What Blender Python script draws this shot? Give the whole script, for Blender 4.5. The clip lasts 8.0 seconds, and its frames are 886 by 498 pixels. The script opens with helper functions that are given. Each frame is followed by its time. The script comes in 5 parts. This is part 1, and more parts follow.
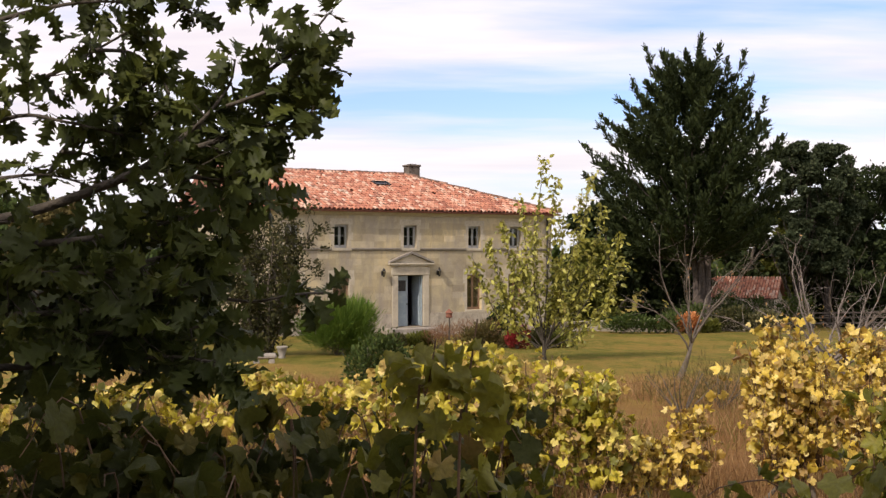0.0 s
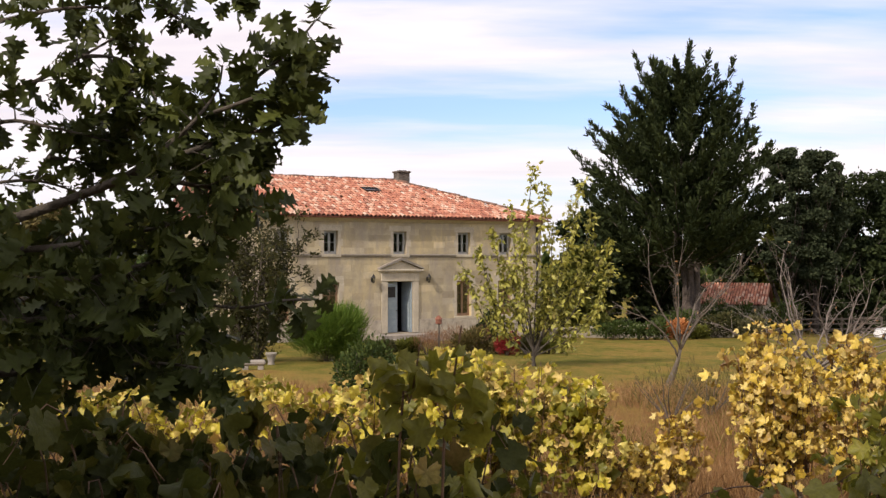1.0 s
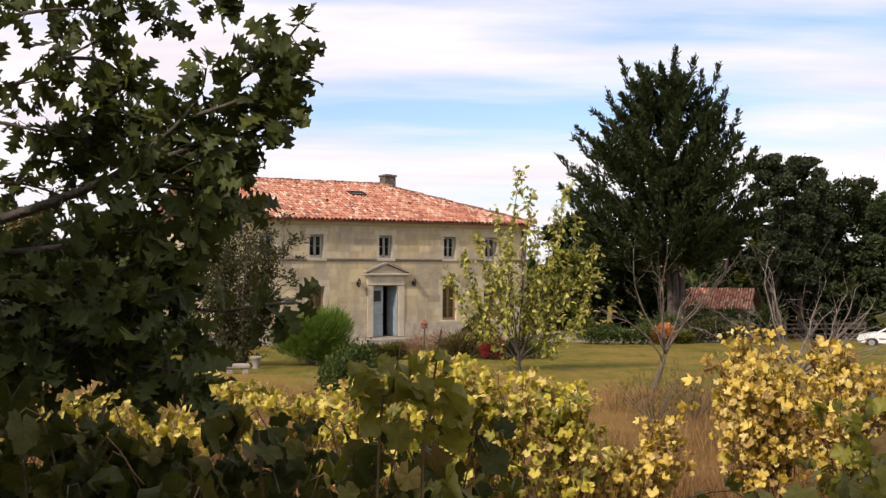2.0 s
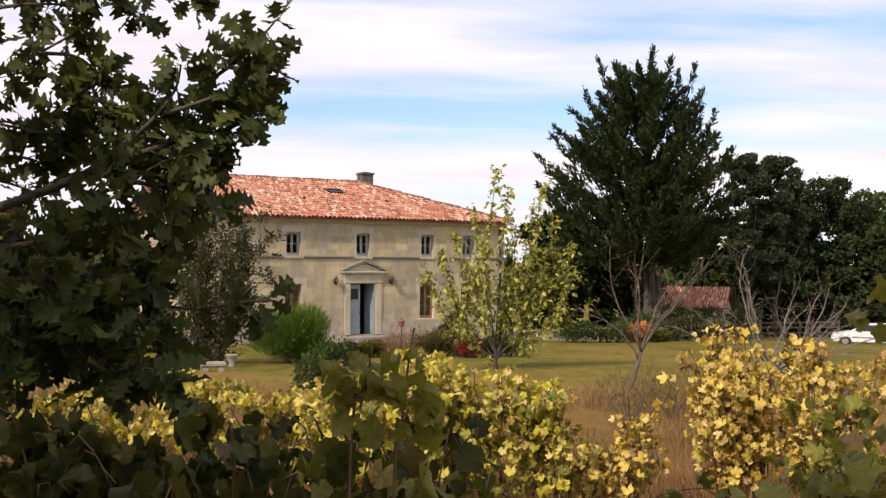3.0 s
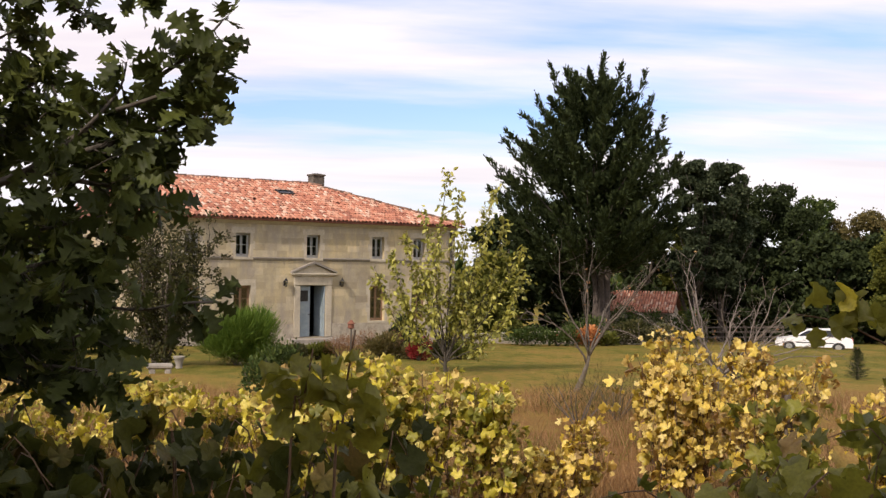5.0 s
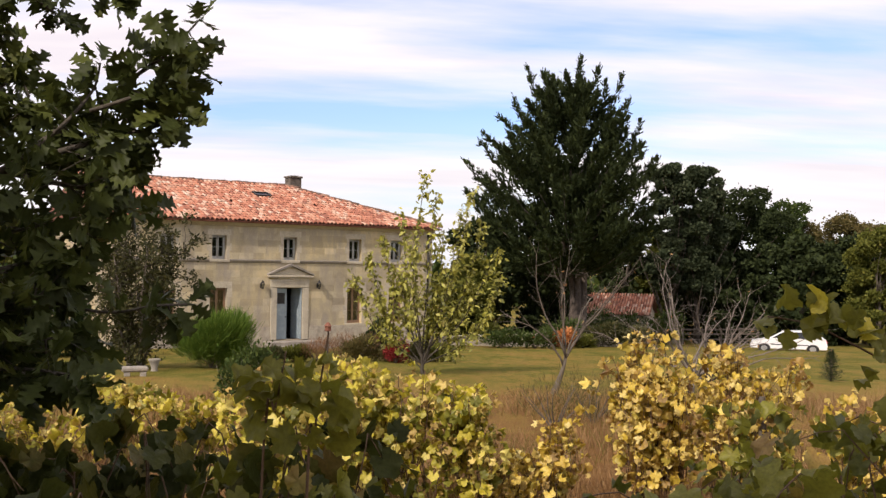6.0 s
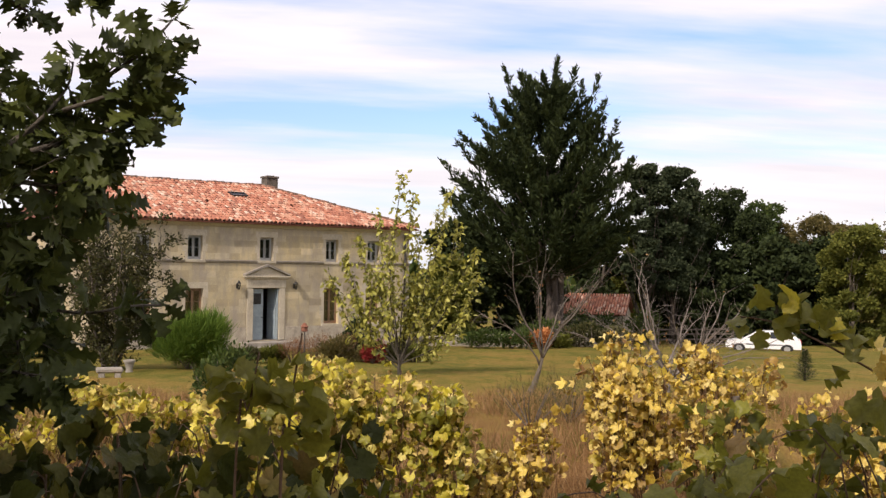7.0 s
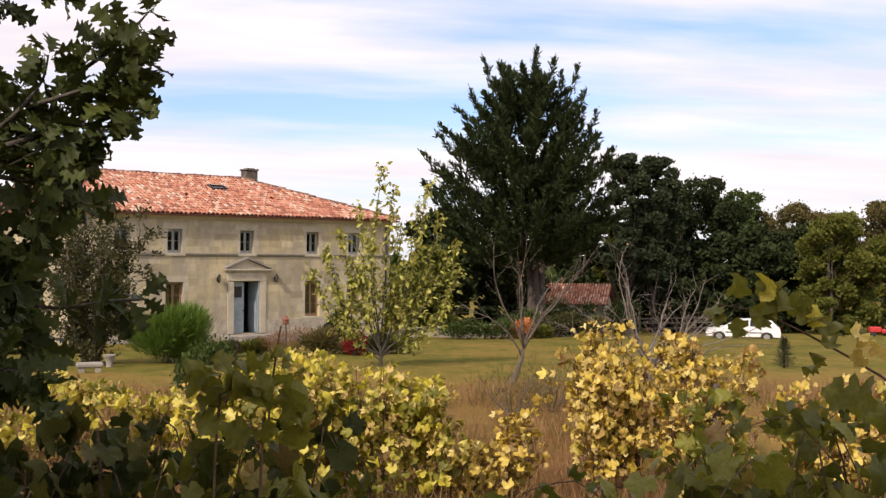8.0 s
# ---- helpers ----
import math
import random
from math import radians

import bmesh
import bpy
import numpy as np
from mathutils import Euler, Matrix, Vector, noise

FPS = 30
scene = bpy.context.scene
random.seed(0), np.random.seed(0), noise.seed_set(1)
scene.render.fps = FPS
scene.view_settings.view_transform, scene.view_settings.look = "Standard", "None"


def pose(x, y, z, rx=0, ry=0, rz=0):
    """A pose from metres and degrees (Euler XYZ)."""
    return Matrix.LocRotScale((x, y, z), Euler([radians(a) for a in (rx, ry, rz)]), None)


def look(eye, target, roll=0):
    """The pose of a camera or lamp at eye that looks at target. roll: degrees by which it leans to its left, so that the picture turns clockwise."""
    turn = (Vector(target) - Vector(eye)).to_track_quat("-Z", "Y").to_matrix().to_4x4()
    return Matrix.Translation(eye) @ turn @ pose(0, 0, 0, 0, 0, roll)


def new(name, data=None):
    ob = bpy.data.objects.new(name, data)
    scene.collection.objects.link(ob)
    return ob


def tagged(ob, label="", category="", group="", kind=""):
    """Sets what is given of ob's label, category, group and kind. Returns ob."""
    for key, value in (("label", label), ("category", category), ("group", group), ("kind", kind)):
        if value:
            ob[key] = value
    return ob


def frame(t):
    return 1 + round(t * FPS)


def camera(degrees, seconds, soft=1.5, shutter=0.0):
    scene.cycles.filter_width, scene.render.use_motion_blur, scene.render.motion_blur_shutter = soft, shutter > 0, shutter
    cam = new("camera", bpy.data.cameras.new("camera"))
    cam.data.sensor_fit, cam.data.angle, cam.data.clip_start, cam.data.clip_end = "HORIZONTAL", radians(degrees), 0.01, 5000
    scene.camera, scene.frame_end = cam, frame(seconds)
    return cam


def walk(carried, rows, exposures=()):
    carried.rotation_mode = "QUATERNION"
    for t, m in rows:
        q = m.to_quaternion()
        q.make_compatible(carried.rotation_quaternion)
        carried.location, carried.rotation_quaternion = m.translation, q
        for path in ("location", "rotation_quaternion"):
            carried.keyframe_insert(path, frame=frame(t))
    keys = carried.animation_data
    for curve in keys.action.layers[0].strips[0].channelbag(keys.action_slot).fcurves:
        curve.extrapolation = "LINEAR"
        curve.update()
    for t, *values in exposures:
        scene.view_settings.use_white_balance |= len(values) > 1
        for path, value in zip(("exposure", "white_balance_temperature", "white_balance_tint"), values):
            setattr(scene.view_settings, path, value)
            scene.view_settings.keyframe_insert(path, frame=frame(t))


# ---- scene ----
# The camera: a hand-held pan to the right from a vineyard bank
cam = camera(46.0, 8.0, soft=1.4)
PATH = [
    (0.0, 0.000, 3.800, 0.124, 0.000, -0.000),
    (0.5, 0.006, 3.800, 0.572, -0.130, -0.106),
    (1.0, 0.011, 3.800, 0.470, 0.028, -0.550),
    (1.5, 0.017, 3.800, 0.702, 0.174, -0.895),
    (3.0, 0.031, 3.800, 0.600, 0.381, -2.546),
    (3.5, 0.036, 3.800, 0.380, 0.519, -3.220),
    (4.0, 0.040, 3.800, 0.834, 0.527, -3.797),
    (4.5, 0.044, 3.800, 0.724, 0.796, -4.538),
    (6.0, 0.055, 3.800, 0.928, 0.905, -6.460),
    (6.5, 0.058, 3.800, 0.775, 1.133, -7.135),
    (7.0, 0.061, 3.800, 0.969, 0.901, -7.717),
    (7.5, 0.063, 3.800, 0.600, 0.784, -8.127),
    (8.0, 0.066, 3.800, 0.503, 0.375, -8.764),
]
walk(cam, [(t, pose(x, 0, z, 90 + pitch, 0, yaw) @ pose(0, 0, 0, 0, 0, roll)) for t, x, z, pitch, roll, yaw in PATH],
     exposures=[(0.0, 0.09, 6800, 18), (8.0, 0.09, 6800, 18)])

# ---- world and sun ----
SUN_TO = Vector((-0.68, -0.73, 0.80)).normalized()
world = bpy.data.worlds.new("sky")
scene.world = world
world.use_nodes = True


def wire(tree, kind, inputs=None, **props):
    """A node with its inputs set or linked."""
    n = tree.nodes.new(kind)
    if "operation" in props:
        n.operation = props["operation"]
    if "data_type" in props:
        n.data_type = props["data_type"]
    if "blend_type" in props:
        n.blend_type = props["blend_type"]
    if "invert" in props:
        n.invert = props["invert"]
    if "sky_type" in props:
        n.sky_type, n.sun_disc, n.sun_elevation, n.sun_rotation = props["sky_type"], False, props["sun_elevation"], props["sun_rotation"]
    for k, v in (inputs or {}).items():
        if isinstance(v, bpy.types.NodeSocket):
            tree.links.new(v, n.inputs[k])
        else:
            n.inputs[k].default_value = v
    return n


def ramp(tree, fac, stops):
    r = tree.nodes.new("ShaderNodeValToRGB")
    e = r.color_ramp.elements
    while len(e) < len(stops):
        e.new(0.5)
    for el, (p, c) in zip(e, stops):
        el.position, el.color = p, (*c, 1) if len(c) == 3 else c
    tree.links.new(fac, r.inputs[0])
    return r.outputs[0]


def build_sky():
    t = world.node_tree
    t.nodes.clear()
    sky = wire(t, "ShaderNodeTexSky", sky_type="NISHITA",
               sun_elevation=math.asin(SUN_TO.z), sun_rotation=math.atan2(SUN_TO.x, SUN_TO.y))
    gain = wire(t, "ShaderNodeMix", {0: 1.0, 6: sky.outputs[0], 7: (0.122, 0.153, 0.203, 1)}, data_type="RGBA", blend_type="MULTIPLY")
    co = wire(t, "ShaderNodeTexCoord")
    sep = wire(t, "ShaderNodeSeparateXYZ", {0: co.outputs["Generated"]})
    # the cloud layer lies flat: the view vector is met with a high plane
    up = wire(t, "ShaderNodeMath", {0: sep.outputs[2], 1: 0.10}, operation="ADD")
    up2 = wire(t, "ShaderNodeMath", {0: up.outputs[0], 1: 0.06}, operation="MAXIMUM")
    px = wire(t, "ShaderNodeMath", {0: sep.outputs[0], 1: up2.outputs[0]}, operation="DIVIDE")
    py = wire(t, "ShaderNodeMath", {0: sep.outputs[1], 1: up2.outputs[0]}, operation="DIVIDE")
    flat = wire(t, "ShaderNodeCombineXYZ", {0: px.outputs[0], 1: py.outputs[0], 2: 0.0})
    warp = wire(t, "ShaderNodeTexNoise", {"Vector": flat.outputs[0], "Scale": 0.5, "Detail": 3.0})
    warped = wire(t, "ShaderNodeMix", {0: 0.16, 4: flat.outputs[0], 5: warp.outputs["Color"]}, data_type="VECTOR")
    maps = wire(t, "ShaderNodeMapping", {0: warped.outputs[1], "Location": (CLOUD_X, CLOUD_Y, 0.0), "Rotation": (0, 0, radians(-14)), "Scale": (0.42, 1.15, 1.0)})
    n1 = wire(t, "ShaderNodeTexNoise", {"Vector": maps.outputs[0], "Scale": 1.0, "Detail": 7.0, "Roughness": 0.52})
    mask = ramp(t, n1.outputs[0], [(0.34, (0.08, 0.08, 0.08)), (0.43, (0.5, 0.5, 0.5)), (0.53, (1, 1, 1))])
    soft = wire(t, "ShaderNodeTexNoise", {"Vector": maps.outputs[0], "Scale": 2.3, "Detail": 4.0})
    tone = ramp(t, soft.outputs[0], [(0.35, (0.90, 0.885, 0.95)), (0.62, (1.09, 1.07, 1.07))])
    low = ramp(t, sep.outputs[2], [(0.02, (0.8, 0.8, 0.8)), (0.075, (0.40, 0.40, 0.40)), (0.14, (0, 0, 0))])
    high = wire(t, "ShaderNodeMix", {0: mask, 6: gain.outputs[2], 7: tone}, data_type="RGBA")
    mix = wire(t, "ShaderNodeMix", {0: low, 6: high.outputs[2], 7: (0.90, 0.945, 0.99, 1)}, data_type="RGBA")
    bg = wire(t, "ShaderNodeBackground", {0: mix.outputs[2], 1: SKY})
    out = wire(t, "ShaderNodeOutputWorld", {0: bg.outputs[0]})


SKY, CLOUD_X, CLOUD_Y = 0.95, 1.3, -0.37
build_sky()
sun = new("sun", bpy.data.lights.new("sun", "SUN"))
sun.data.energy, sun.data.angle, sun.data.color = 3.6, radians(0.53), (1.0, 0.93, 0.82)
sun.matrix_world = look(SUN_TO * 60, (0, 0, 0))

# ---- materials ----


def surface(name, stops, scale=3.0, rough=0.85, bump=0.3, fine=40.0, by="noise", metal=0.0, translucent=0.0, stains=None, island=0.75, dist=0.02, gloss=0.5):
    """A procedural surface: colours by noise, by island or by object, with a fine grain and relief."""
    m = bpy.data.materials.new(name)
    m.use_nodes = True
    t = m.node_tree
    t.nodes.clear()
    co = wire(t, "ShaderNodeTexCoord").outputs["Object"]
    big = wire(t, "ShaderNodeTexNoise", {"Vector": co, "Scale": scale, "Detail": 5.0, "Roughness": 0.6})
    small = wire(t, "ShaderNodeTexNoise", {"Vector": co, "Scale": fine, "Detail": 4.0})
    fac = big.outputs[0]
    if by != "noise":
        rnd = wire(t, "ShaderNodeNewGeometry").outputs["Random Per Island"] if by == "island" else wire(t, "ShaderNodeObjectInfo").outputs["Random"]
        fac = wire(t, "ShaderNodeMix", {0: 1 - island, 2: rnd, 3: big.outputs[0]}).outputs[0]
    col = ramp(t, fac, stops)
    grain = ramp(t, small.outputs[0], [(0.3, (0.78, 0.78, 0.78)), (0.7, (1.12, 1.12, 1.12))])
    col = wire(t, "ShaderNodeMix", {0: 1.0, 6: col, 7: grain}, data_type="RGBA", blend_type="MULTIPLY").outputs[2]
    if stains:
        sc, lo, hi, sc_col, stretch = stains
        mp = wire(t, "ShaderNodeMapping", {0: co, "Scale": stretch})
        sn = wire(t, "ShaderNodeTexNoise", {"Vector": mp.outputs[0], "Scale": sc, "Detail": 6.0, "Roughness": 0.65})
        k = ramp(t, sn.outputs[0], [(lo, (0, 0, 0)), (hi, (0.8, 0.8, 0.8))])
        col = wire(t, "ShaderNodeMix", {0: k, 6: col, 7: (*sc_col, 1)}, data_type="RGBA").outputs[2]
    bp = wire(t, "ShaderNodeBump", {"Height": small.outputs[0], "Strength": bump, "Distance": dist})
    sh = wire(t, "ShaderNodeBsdfPrincipled", {"Base Color": col, "Roughness": rough, "Metallic": metal, "Specular IOR Level": gloss if not translucent else (0.4 if "vine" in name or "pear" in name else 0.15), "Normal": bp.outputs[0]})
    last = sh.outputs[0]
    if translucent:
        tr = wire(t, "ShaderNodeBsdfTranslucent", {"Color": col})
        last = wire(t, "ShaderNodeMixShader", {0: translucent, 1: last, 2: tr.outputs[0]}).outputs[0]
    wire(t, "ShaderNodeOutputMaterial", {0: last})
    return m


def glass_pane():
    m = bpy.data.materials.new("window_glass")
    m.use_nodes = True
    t = m.node_tree
    t.nodes.clear()
    a = wire(t, "ShaderNodeBsdfTransparent", {0: (0.75, 0.78, 0.78, 1)})
    b = wire(t, "ShaderNodeBsdfGlossy", {"Roughness": 0.04})
    f = wire(t, "ShaderNodeFresnel", {"IOR": 1.75})
    wire(t, "ShaderNodeOutputMaterial", {0: wire(t, "ShaderNodeMixShader", {0: f.outputs[0], 1: a.outputs[0], 2: b.outputs[0]}).outputs[0]})
    return m


def limestone(by=""):
    """Ashlar, each block a little different, with thin mortar joints, grey weathering and yellow patches."""
    m = bpy.data.materials.new("ashlar_limestone")
    m.use_nodes = True
    t = m.node_tree
    t.nodes.clear()
    co = wire(t, "ShaderNodeTexCoord").outputs["Object"]
    sep = wire(t, "ShaderNodeSeparateXYZ", {0: co})
    flat = wire(t, "ShaderNodeCombineXYZ", {0: wire(t, "ShaderNodeMath", {0: sep.outputs[0], 1: sep.outputs[1]}, operation="ADD").outputs[0], 1: sep.outputs[2]})
    br = wire(t, "ShaderNodeTexBrick", {"Vector": flat.outputs[0], "Color1": (0.42, 0.36, 0.235, 1), "Color2": (0.53, 0.46, 0.31, 1), "Mortar": (0.42, 0.36, 0.27, 1),
                                        "Scale": 1.0, "Mortar Size": 0.007, "Mortar Smooth": 0.6, "Brick Width": 0.66, "Row Height": 0.31})
    base = br.outputs[0]
    if by:
        rnd = wire(t, "ShaderNodeNewGeometry").outputs["Random Per Island"] if by == "island" else wire(t, "ShaderNodeObjectInfo").outputs["Random"]
        base = ramp(t, rnd, [(0.0, (0.39, 0.335, 0.22)), (0.35, (0.455, 0.395, 0.265)), (0.75, (0.51, 0.445, 0.30)), (1.0, (0.57, 0.50, 0.35))])
    warm = wire(t, "ShaderNodeTexNoise", {"Vector": co, "Scale": 0.55, "Detail": 6.0, "Roughness": 0.62})
    k1 = ramp(t, warm.outputs[0], [(0.33, (0.62, 0.60, 0.62)), (0.48, (0.92, 0.90, 0.88)), (0.66, (1.22, 1.14, 0.96))])
    c = wire(t, "ShaderNodeMix", {0: 1.0, 6: base, 7: k1}, data_type="RGBA", blend_type="MULTIPLY").outputs[2]
    mp = wire(t, "ShaderNodeMapping", {0: co, "Scale": (1.6, 1.6, 0.45)})
    st = wire(t, "ShaderNodeTexNoise", {"Vector": mp.outputs[0], "Scale": 1.1, "Detail": 8.0, "Roughness": 0.68})
    k2 = ramp(t, st.outputs[0], [(0.45, (0, 0, 0)), (0.64, (0.8, 0.8, 0.8))])
    c = wire(t, "ShaderNodeMix", {0: k2, 6: c, 7: (0.33, 0.29, 0.235, 1)}, data_type="RGBA").outputs[2]
    fine = wire(t, "ShaderNodeTexNoise", {"Vector": co, "Scale": 26.0, "Detail": 5.0})
    k3 = ramp(t, fine.outputs[0], [(0.3, (0.86, 0.86, 0.86)), (0.7, (1.08, 1.08, 1.08))])
    c = wire(t, "ShaderNodeMix", {0: 1.0, 6: c, 7: k3}, data_type="RGBA", blend_type="MULTIPLY").outputs[2]
    h = fine.outputs[0] if by else wire(t, "ShaderNodeMix", {0: 0.6, 2: fine.outputs[0], 3: br.outputs["Fac"]}).outputs[0]
    bp = wire(t, "ShaderNodeBump", {"Height": h, "Strength": 0.25, "Distance": 0.02}, invert=True)
    sh = wire(t, "ShaderNodeBsdfPrincipled", {"Base Color": c, "Roughness": 0.92, "Specular IOR Level": 0.2, "Normal": bp.outputs[0]})
    wire(t, "ShaderNodeOutputMaterial", {0: sh.outputs[0]})
    return m


def meadow():
    """Short dry turf: green where it is watered near the house, straw-coloured and patchy towards the vines."""
    m = bpy.data.materials.new("meadow_turf")
    m.use_nodes = True
    t = m.node_tree
    t.nodes.clear()
    co = wire(t, "ShaderNodeTexCoord").outputs["Object"]
    a = wire(t, "ShaderNodeTexNoise", {"Vector": co, "Scale": 0.18, "Detail": 6.0, "Roughness": 0.65})
    mp = wire(t, "ShaderNodeMapping", {0: co, "Scale": (1.0, 0.35, 1.0)})
    b = wire(t, "ShaderNodeTexNoise", {"Vector": mp.outputs[0], "Scale": 2.2, "Detail": 8.0, "Roughness": 0.7})
    c = wire(t, "ShaderNodeTexNoise", {"Vector": co, "Scale": 30.0, "Detail": 4.0})
    sep = wire(t, "ShaderNodeSeparateXYZ", {0: co})
    far = wire(t, "ShaderNodeMapRange", {0: sep.outputs[1], 1: 13.5, 2: 27.0, 3: -0.14, 4: 0.035})
    k = wire(t, "ShaderNodeMix", {0: 0.5, 2: a.outputs[0], 3: b.outputs[0]}).outputs[0]
    k = wire(t, "ShaderNodeMath", {0: k, 1: far.outputs[0]}, operation="ADD").outputs[0]
    col = ramp(t, k, [(0.34, (0.19, 0.10, 0.036)), (0.46, (0.24, 0.165, 0.045)), (0.55, (0.15, 0.132, 0.028)), (0.66, (0.085, 0.095, 0.016))])
    g = ramp(t, c.outputs[0], [(0.3, (0.6, 0.6, 0.6)), (0.7, (1.25, 1.25, 1.25))])
    col = wire(t, "ShaderNodeMix", {0: 1.0, 6: col, 7: g}, data_type="RGBA", blend_type="MULTIPLY").outputs[2]
    bp = wire(t, "ShaderNodeBump", {"Height": c.outputs[0], "Strength": 0.8, "Distance": 0.05})
    sh = wire(t, "ShaderNodeBsdfPrincipled", {"Base Color": col, "Roughness": 0.95, "Specular IOR Level": 0.05, "Normal": bp.outputs[0]})
    wire(t, "ShaderNodeOutputMaterial", {0: sh.outputs[0]})
    return m


M_STONE, M_BLOCK, M_BLOCKS, M_GLASS, M_TURF = limestone(), limestone("object"), limestone("island"), glass_pane(), meadow()
M_TRIM = surface("dressed_stone", [(0.3, (0.42, 0.365, 0.27)), (0.7, (0.54, 0.48, 0.365))], 1.5, 0.9, 0.25, 30, stains=(2.0, 0.52, 0.75, (0.27, 0.245, 0.21), (1, 1, 1)))
# dark tone stands in for the mouldings' shadow; steps, bench and pot share it
M_BAND = surface("darkened_stone", [(0.3, (0.20, 0.18, 0.155)), (0.7, (0.36, 0.32, 0.26))], 2.0, 0.95, 0.4, 30)
M_RUBBLE = surface("rubble_stone", [(0.25, (0.25, 0.22, 0.18)), (0.5, (0.40, 0.35, 0.27)), (0.75, (0.52, 0.46, 0.36))], 3.5, 0.95, 0.7, 18, dist=0.05)
M_TILE = surface("canal_tile", [(0.05, (0.16, 0.065, 0.045)), (0.22, (0.36, 0.135, 0.085)), (0.50, (0.52, 0.215, 0.13)), (0.74, (0.56, 0.31, 0.21)), (0.90, (0.66, 0.52, 0.41))], 1.2, 0.85, 0.4, 30, by="object", island=0.72, stains=(1.3, 0.56, 0.74, (0.17, 0.12, 0.09), (1, 1, 1)))
M_TILES = surface("canal_tile_field", [(0.05, (0.16, 0.065, 0.045)), (0.22, (0.36, 0.135, 0.085)), (0.50, (0.52, 0.215, 0.13)), (0.74, (0.56, 0.31, 0.21)), (0.90, (0.66, 0.52, 0.41))], 1.2, 0.85, 0.4, 30, by="island", island=0.72, stains=(1.3, 0.56, 0.74, (0.17, 0.12, 0.09), (1, 1, 1)))
M_DECK = surface("tile_bed", [(0.3, (0.15, 0.06, 0.04)), (0.7, (0.25, 0.10, 0.06))], 2, 0.95, 0.5, 20)
M_RIDGE = surface("mortared_ridge_tile", [(0.2, (0.13, 0.085, 0.06)), (0.6, (0.30, 0.15, 0.10)), (0.9, (0.42, 0.28, 0.20))], 1.5, 0.95, 0.5, 20, by="island", island=0.6)
M_DARKSTONE = surface("sooty_chimney_stone", [(0.3, (0.06, 0.05, 0.04)), (0.7, (0.18, 0.15, 0.12))], 3, 0.95, 0.5, 25)
M_BLUE = surface("grey_blue_paint", [(0.3, (0.22, 0.28, 0.31)), (0.7, (0.32, 0.38, 0.40))], 4, 0.55, 0.15, 50)
M_FRAME = surface("weathered_grey_window_paint", [(0.3, (0.30, 0.31, 0.30)), (0.7, (0.42, 0.43, 0.41))], 5, 0.6, 0.15, 50)
M_BROWN = surface("brown_window_wood", [(0.3, (0.22, 0.13, 0.075)), (0.7, (0.34, 0.21, 0.125))], 5, 0.6, 0.2, 50)
M_OLIVE = surface("dull_olive_leaf", [(0.0, (0.025, 0.028, 0.010)), (0.6, (0.06, 0.062, 0.020)), (1.0, (0.14, 0.125, 0.045))], 2, 0.6, 0.2, 40, by="island", island=0.75, translucent=0.2)
M_CURTAIN = surface("ochre_curtain", [(0.3, (0.30, 0.19, 0.11)), (0.7, (0.46, 0.32, 0.20))], 6, 0.9, 0.3, 40)
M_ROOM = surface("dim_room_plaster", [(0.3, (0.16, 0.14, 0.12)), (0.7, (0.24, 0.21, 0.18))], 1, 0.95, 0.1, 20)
M_IRON = surface("dark_iron", [(0.3, (0.02, 0.02, 0.02)), (0.7, (0.06, 0.055, 0.05))], 8, 0.5, 0.2, 60, metal=0.6)
M_BARK = surface("grey_brown_bark", [(0.3, (0.07, 0.055, 0.04)), (0.7, (0.18, 0.15, 0.115))], 4, 0.95, 0.9, 25, dist=0.03)
M_OAKBARK = surface("dark_oak_bark", [(0.3, (0.035, 0.028, 0.02)), (0.7, (0.09, 0.075, 0.055))], 4, 0.95, 0.9, 25, dist=0.03)
M_PALEBARK = surface("pale_twig_bark", [(0.3, (0.10, 0.08, 0.065)), (0.7, (0.25, 0.21, 0.175))], 5, 0.9, 0.5, 40)
M_CYPBARK = surface("red_brown_bark", [(0.3, (0.045, 0.035, 0.028)), (0.7, (0.11, 0.085, 0.068))], 3, 0.95, 0.9, 12, dist=0.05)
M_OAKLEAF = surface("oak_leaf", [(0.0, (0.030, 0.038, 0.009)), (0.5, (0.045, 0.058, 0.014)), (0.85, (0.075, 0.09, 0.018)), (1.0, (0.13, 0.12, 0.025))], 2, 0.5, 0.1, 60, by="island", translucent=0.25)
M_VINEGREEN = surface("green_vine_leaf", [(0.0, (0.075, 0.085, 0.012)), (0.45, (0.155, 0.155, 0.02)), (0.75, (0.25, 0.24, 0.028)), (0.9, (0.34, 0.21, 0.06)), (1.0, (0.58, 0.45, 0.06))], 7, 0.45, 0.2, 90, by="island", translucent=0.42)
# vine green darkened in colour, to deepen the oak's shade on the nearest leaves
M_VINEDARK = surface("shade_darkened_leaf", [(0.0, (0.025, 0.033, 0.008)), (0.55, (0.05, 0.058, 0.011)), (0.85, (0.09, 0.085, 0.015)), (0.95, (0.16, 0.09, 0.03)), (1.0, (0.40, 0.30, 0.05))], 7, 0.45, 0.2, 90, by="island", translucent=0.35)
M_VINEGOLD = surface("golden_vine_leaf", [(0.0, (0.09, 0.10, 0.02)), (0.12, (0.34, 0.28, 0.05)), (0.30, (0.74, 0.53, 0.07)), (0.52, (0.86, 0.67, 0.17)), (0.66, (0.56, 0.38, 0.06)), (0.80, (0.30, 0.17, 0.045)), (1.0, (0.15, 0.065, 0.03))], 7, 0.38, 0.2, 90, by="island", translucent=0.3)
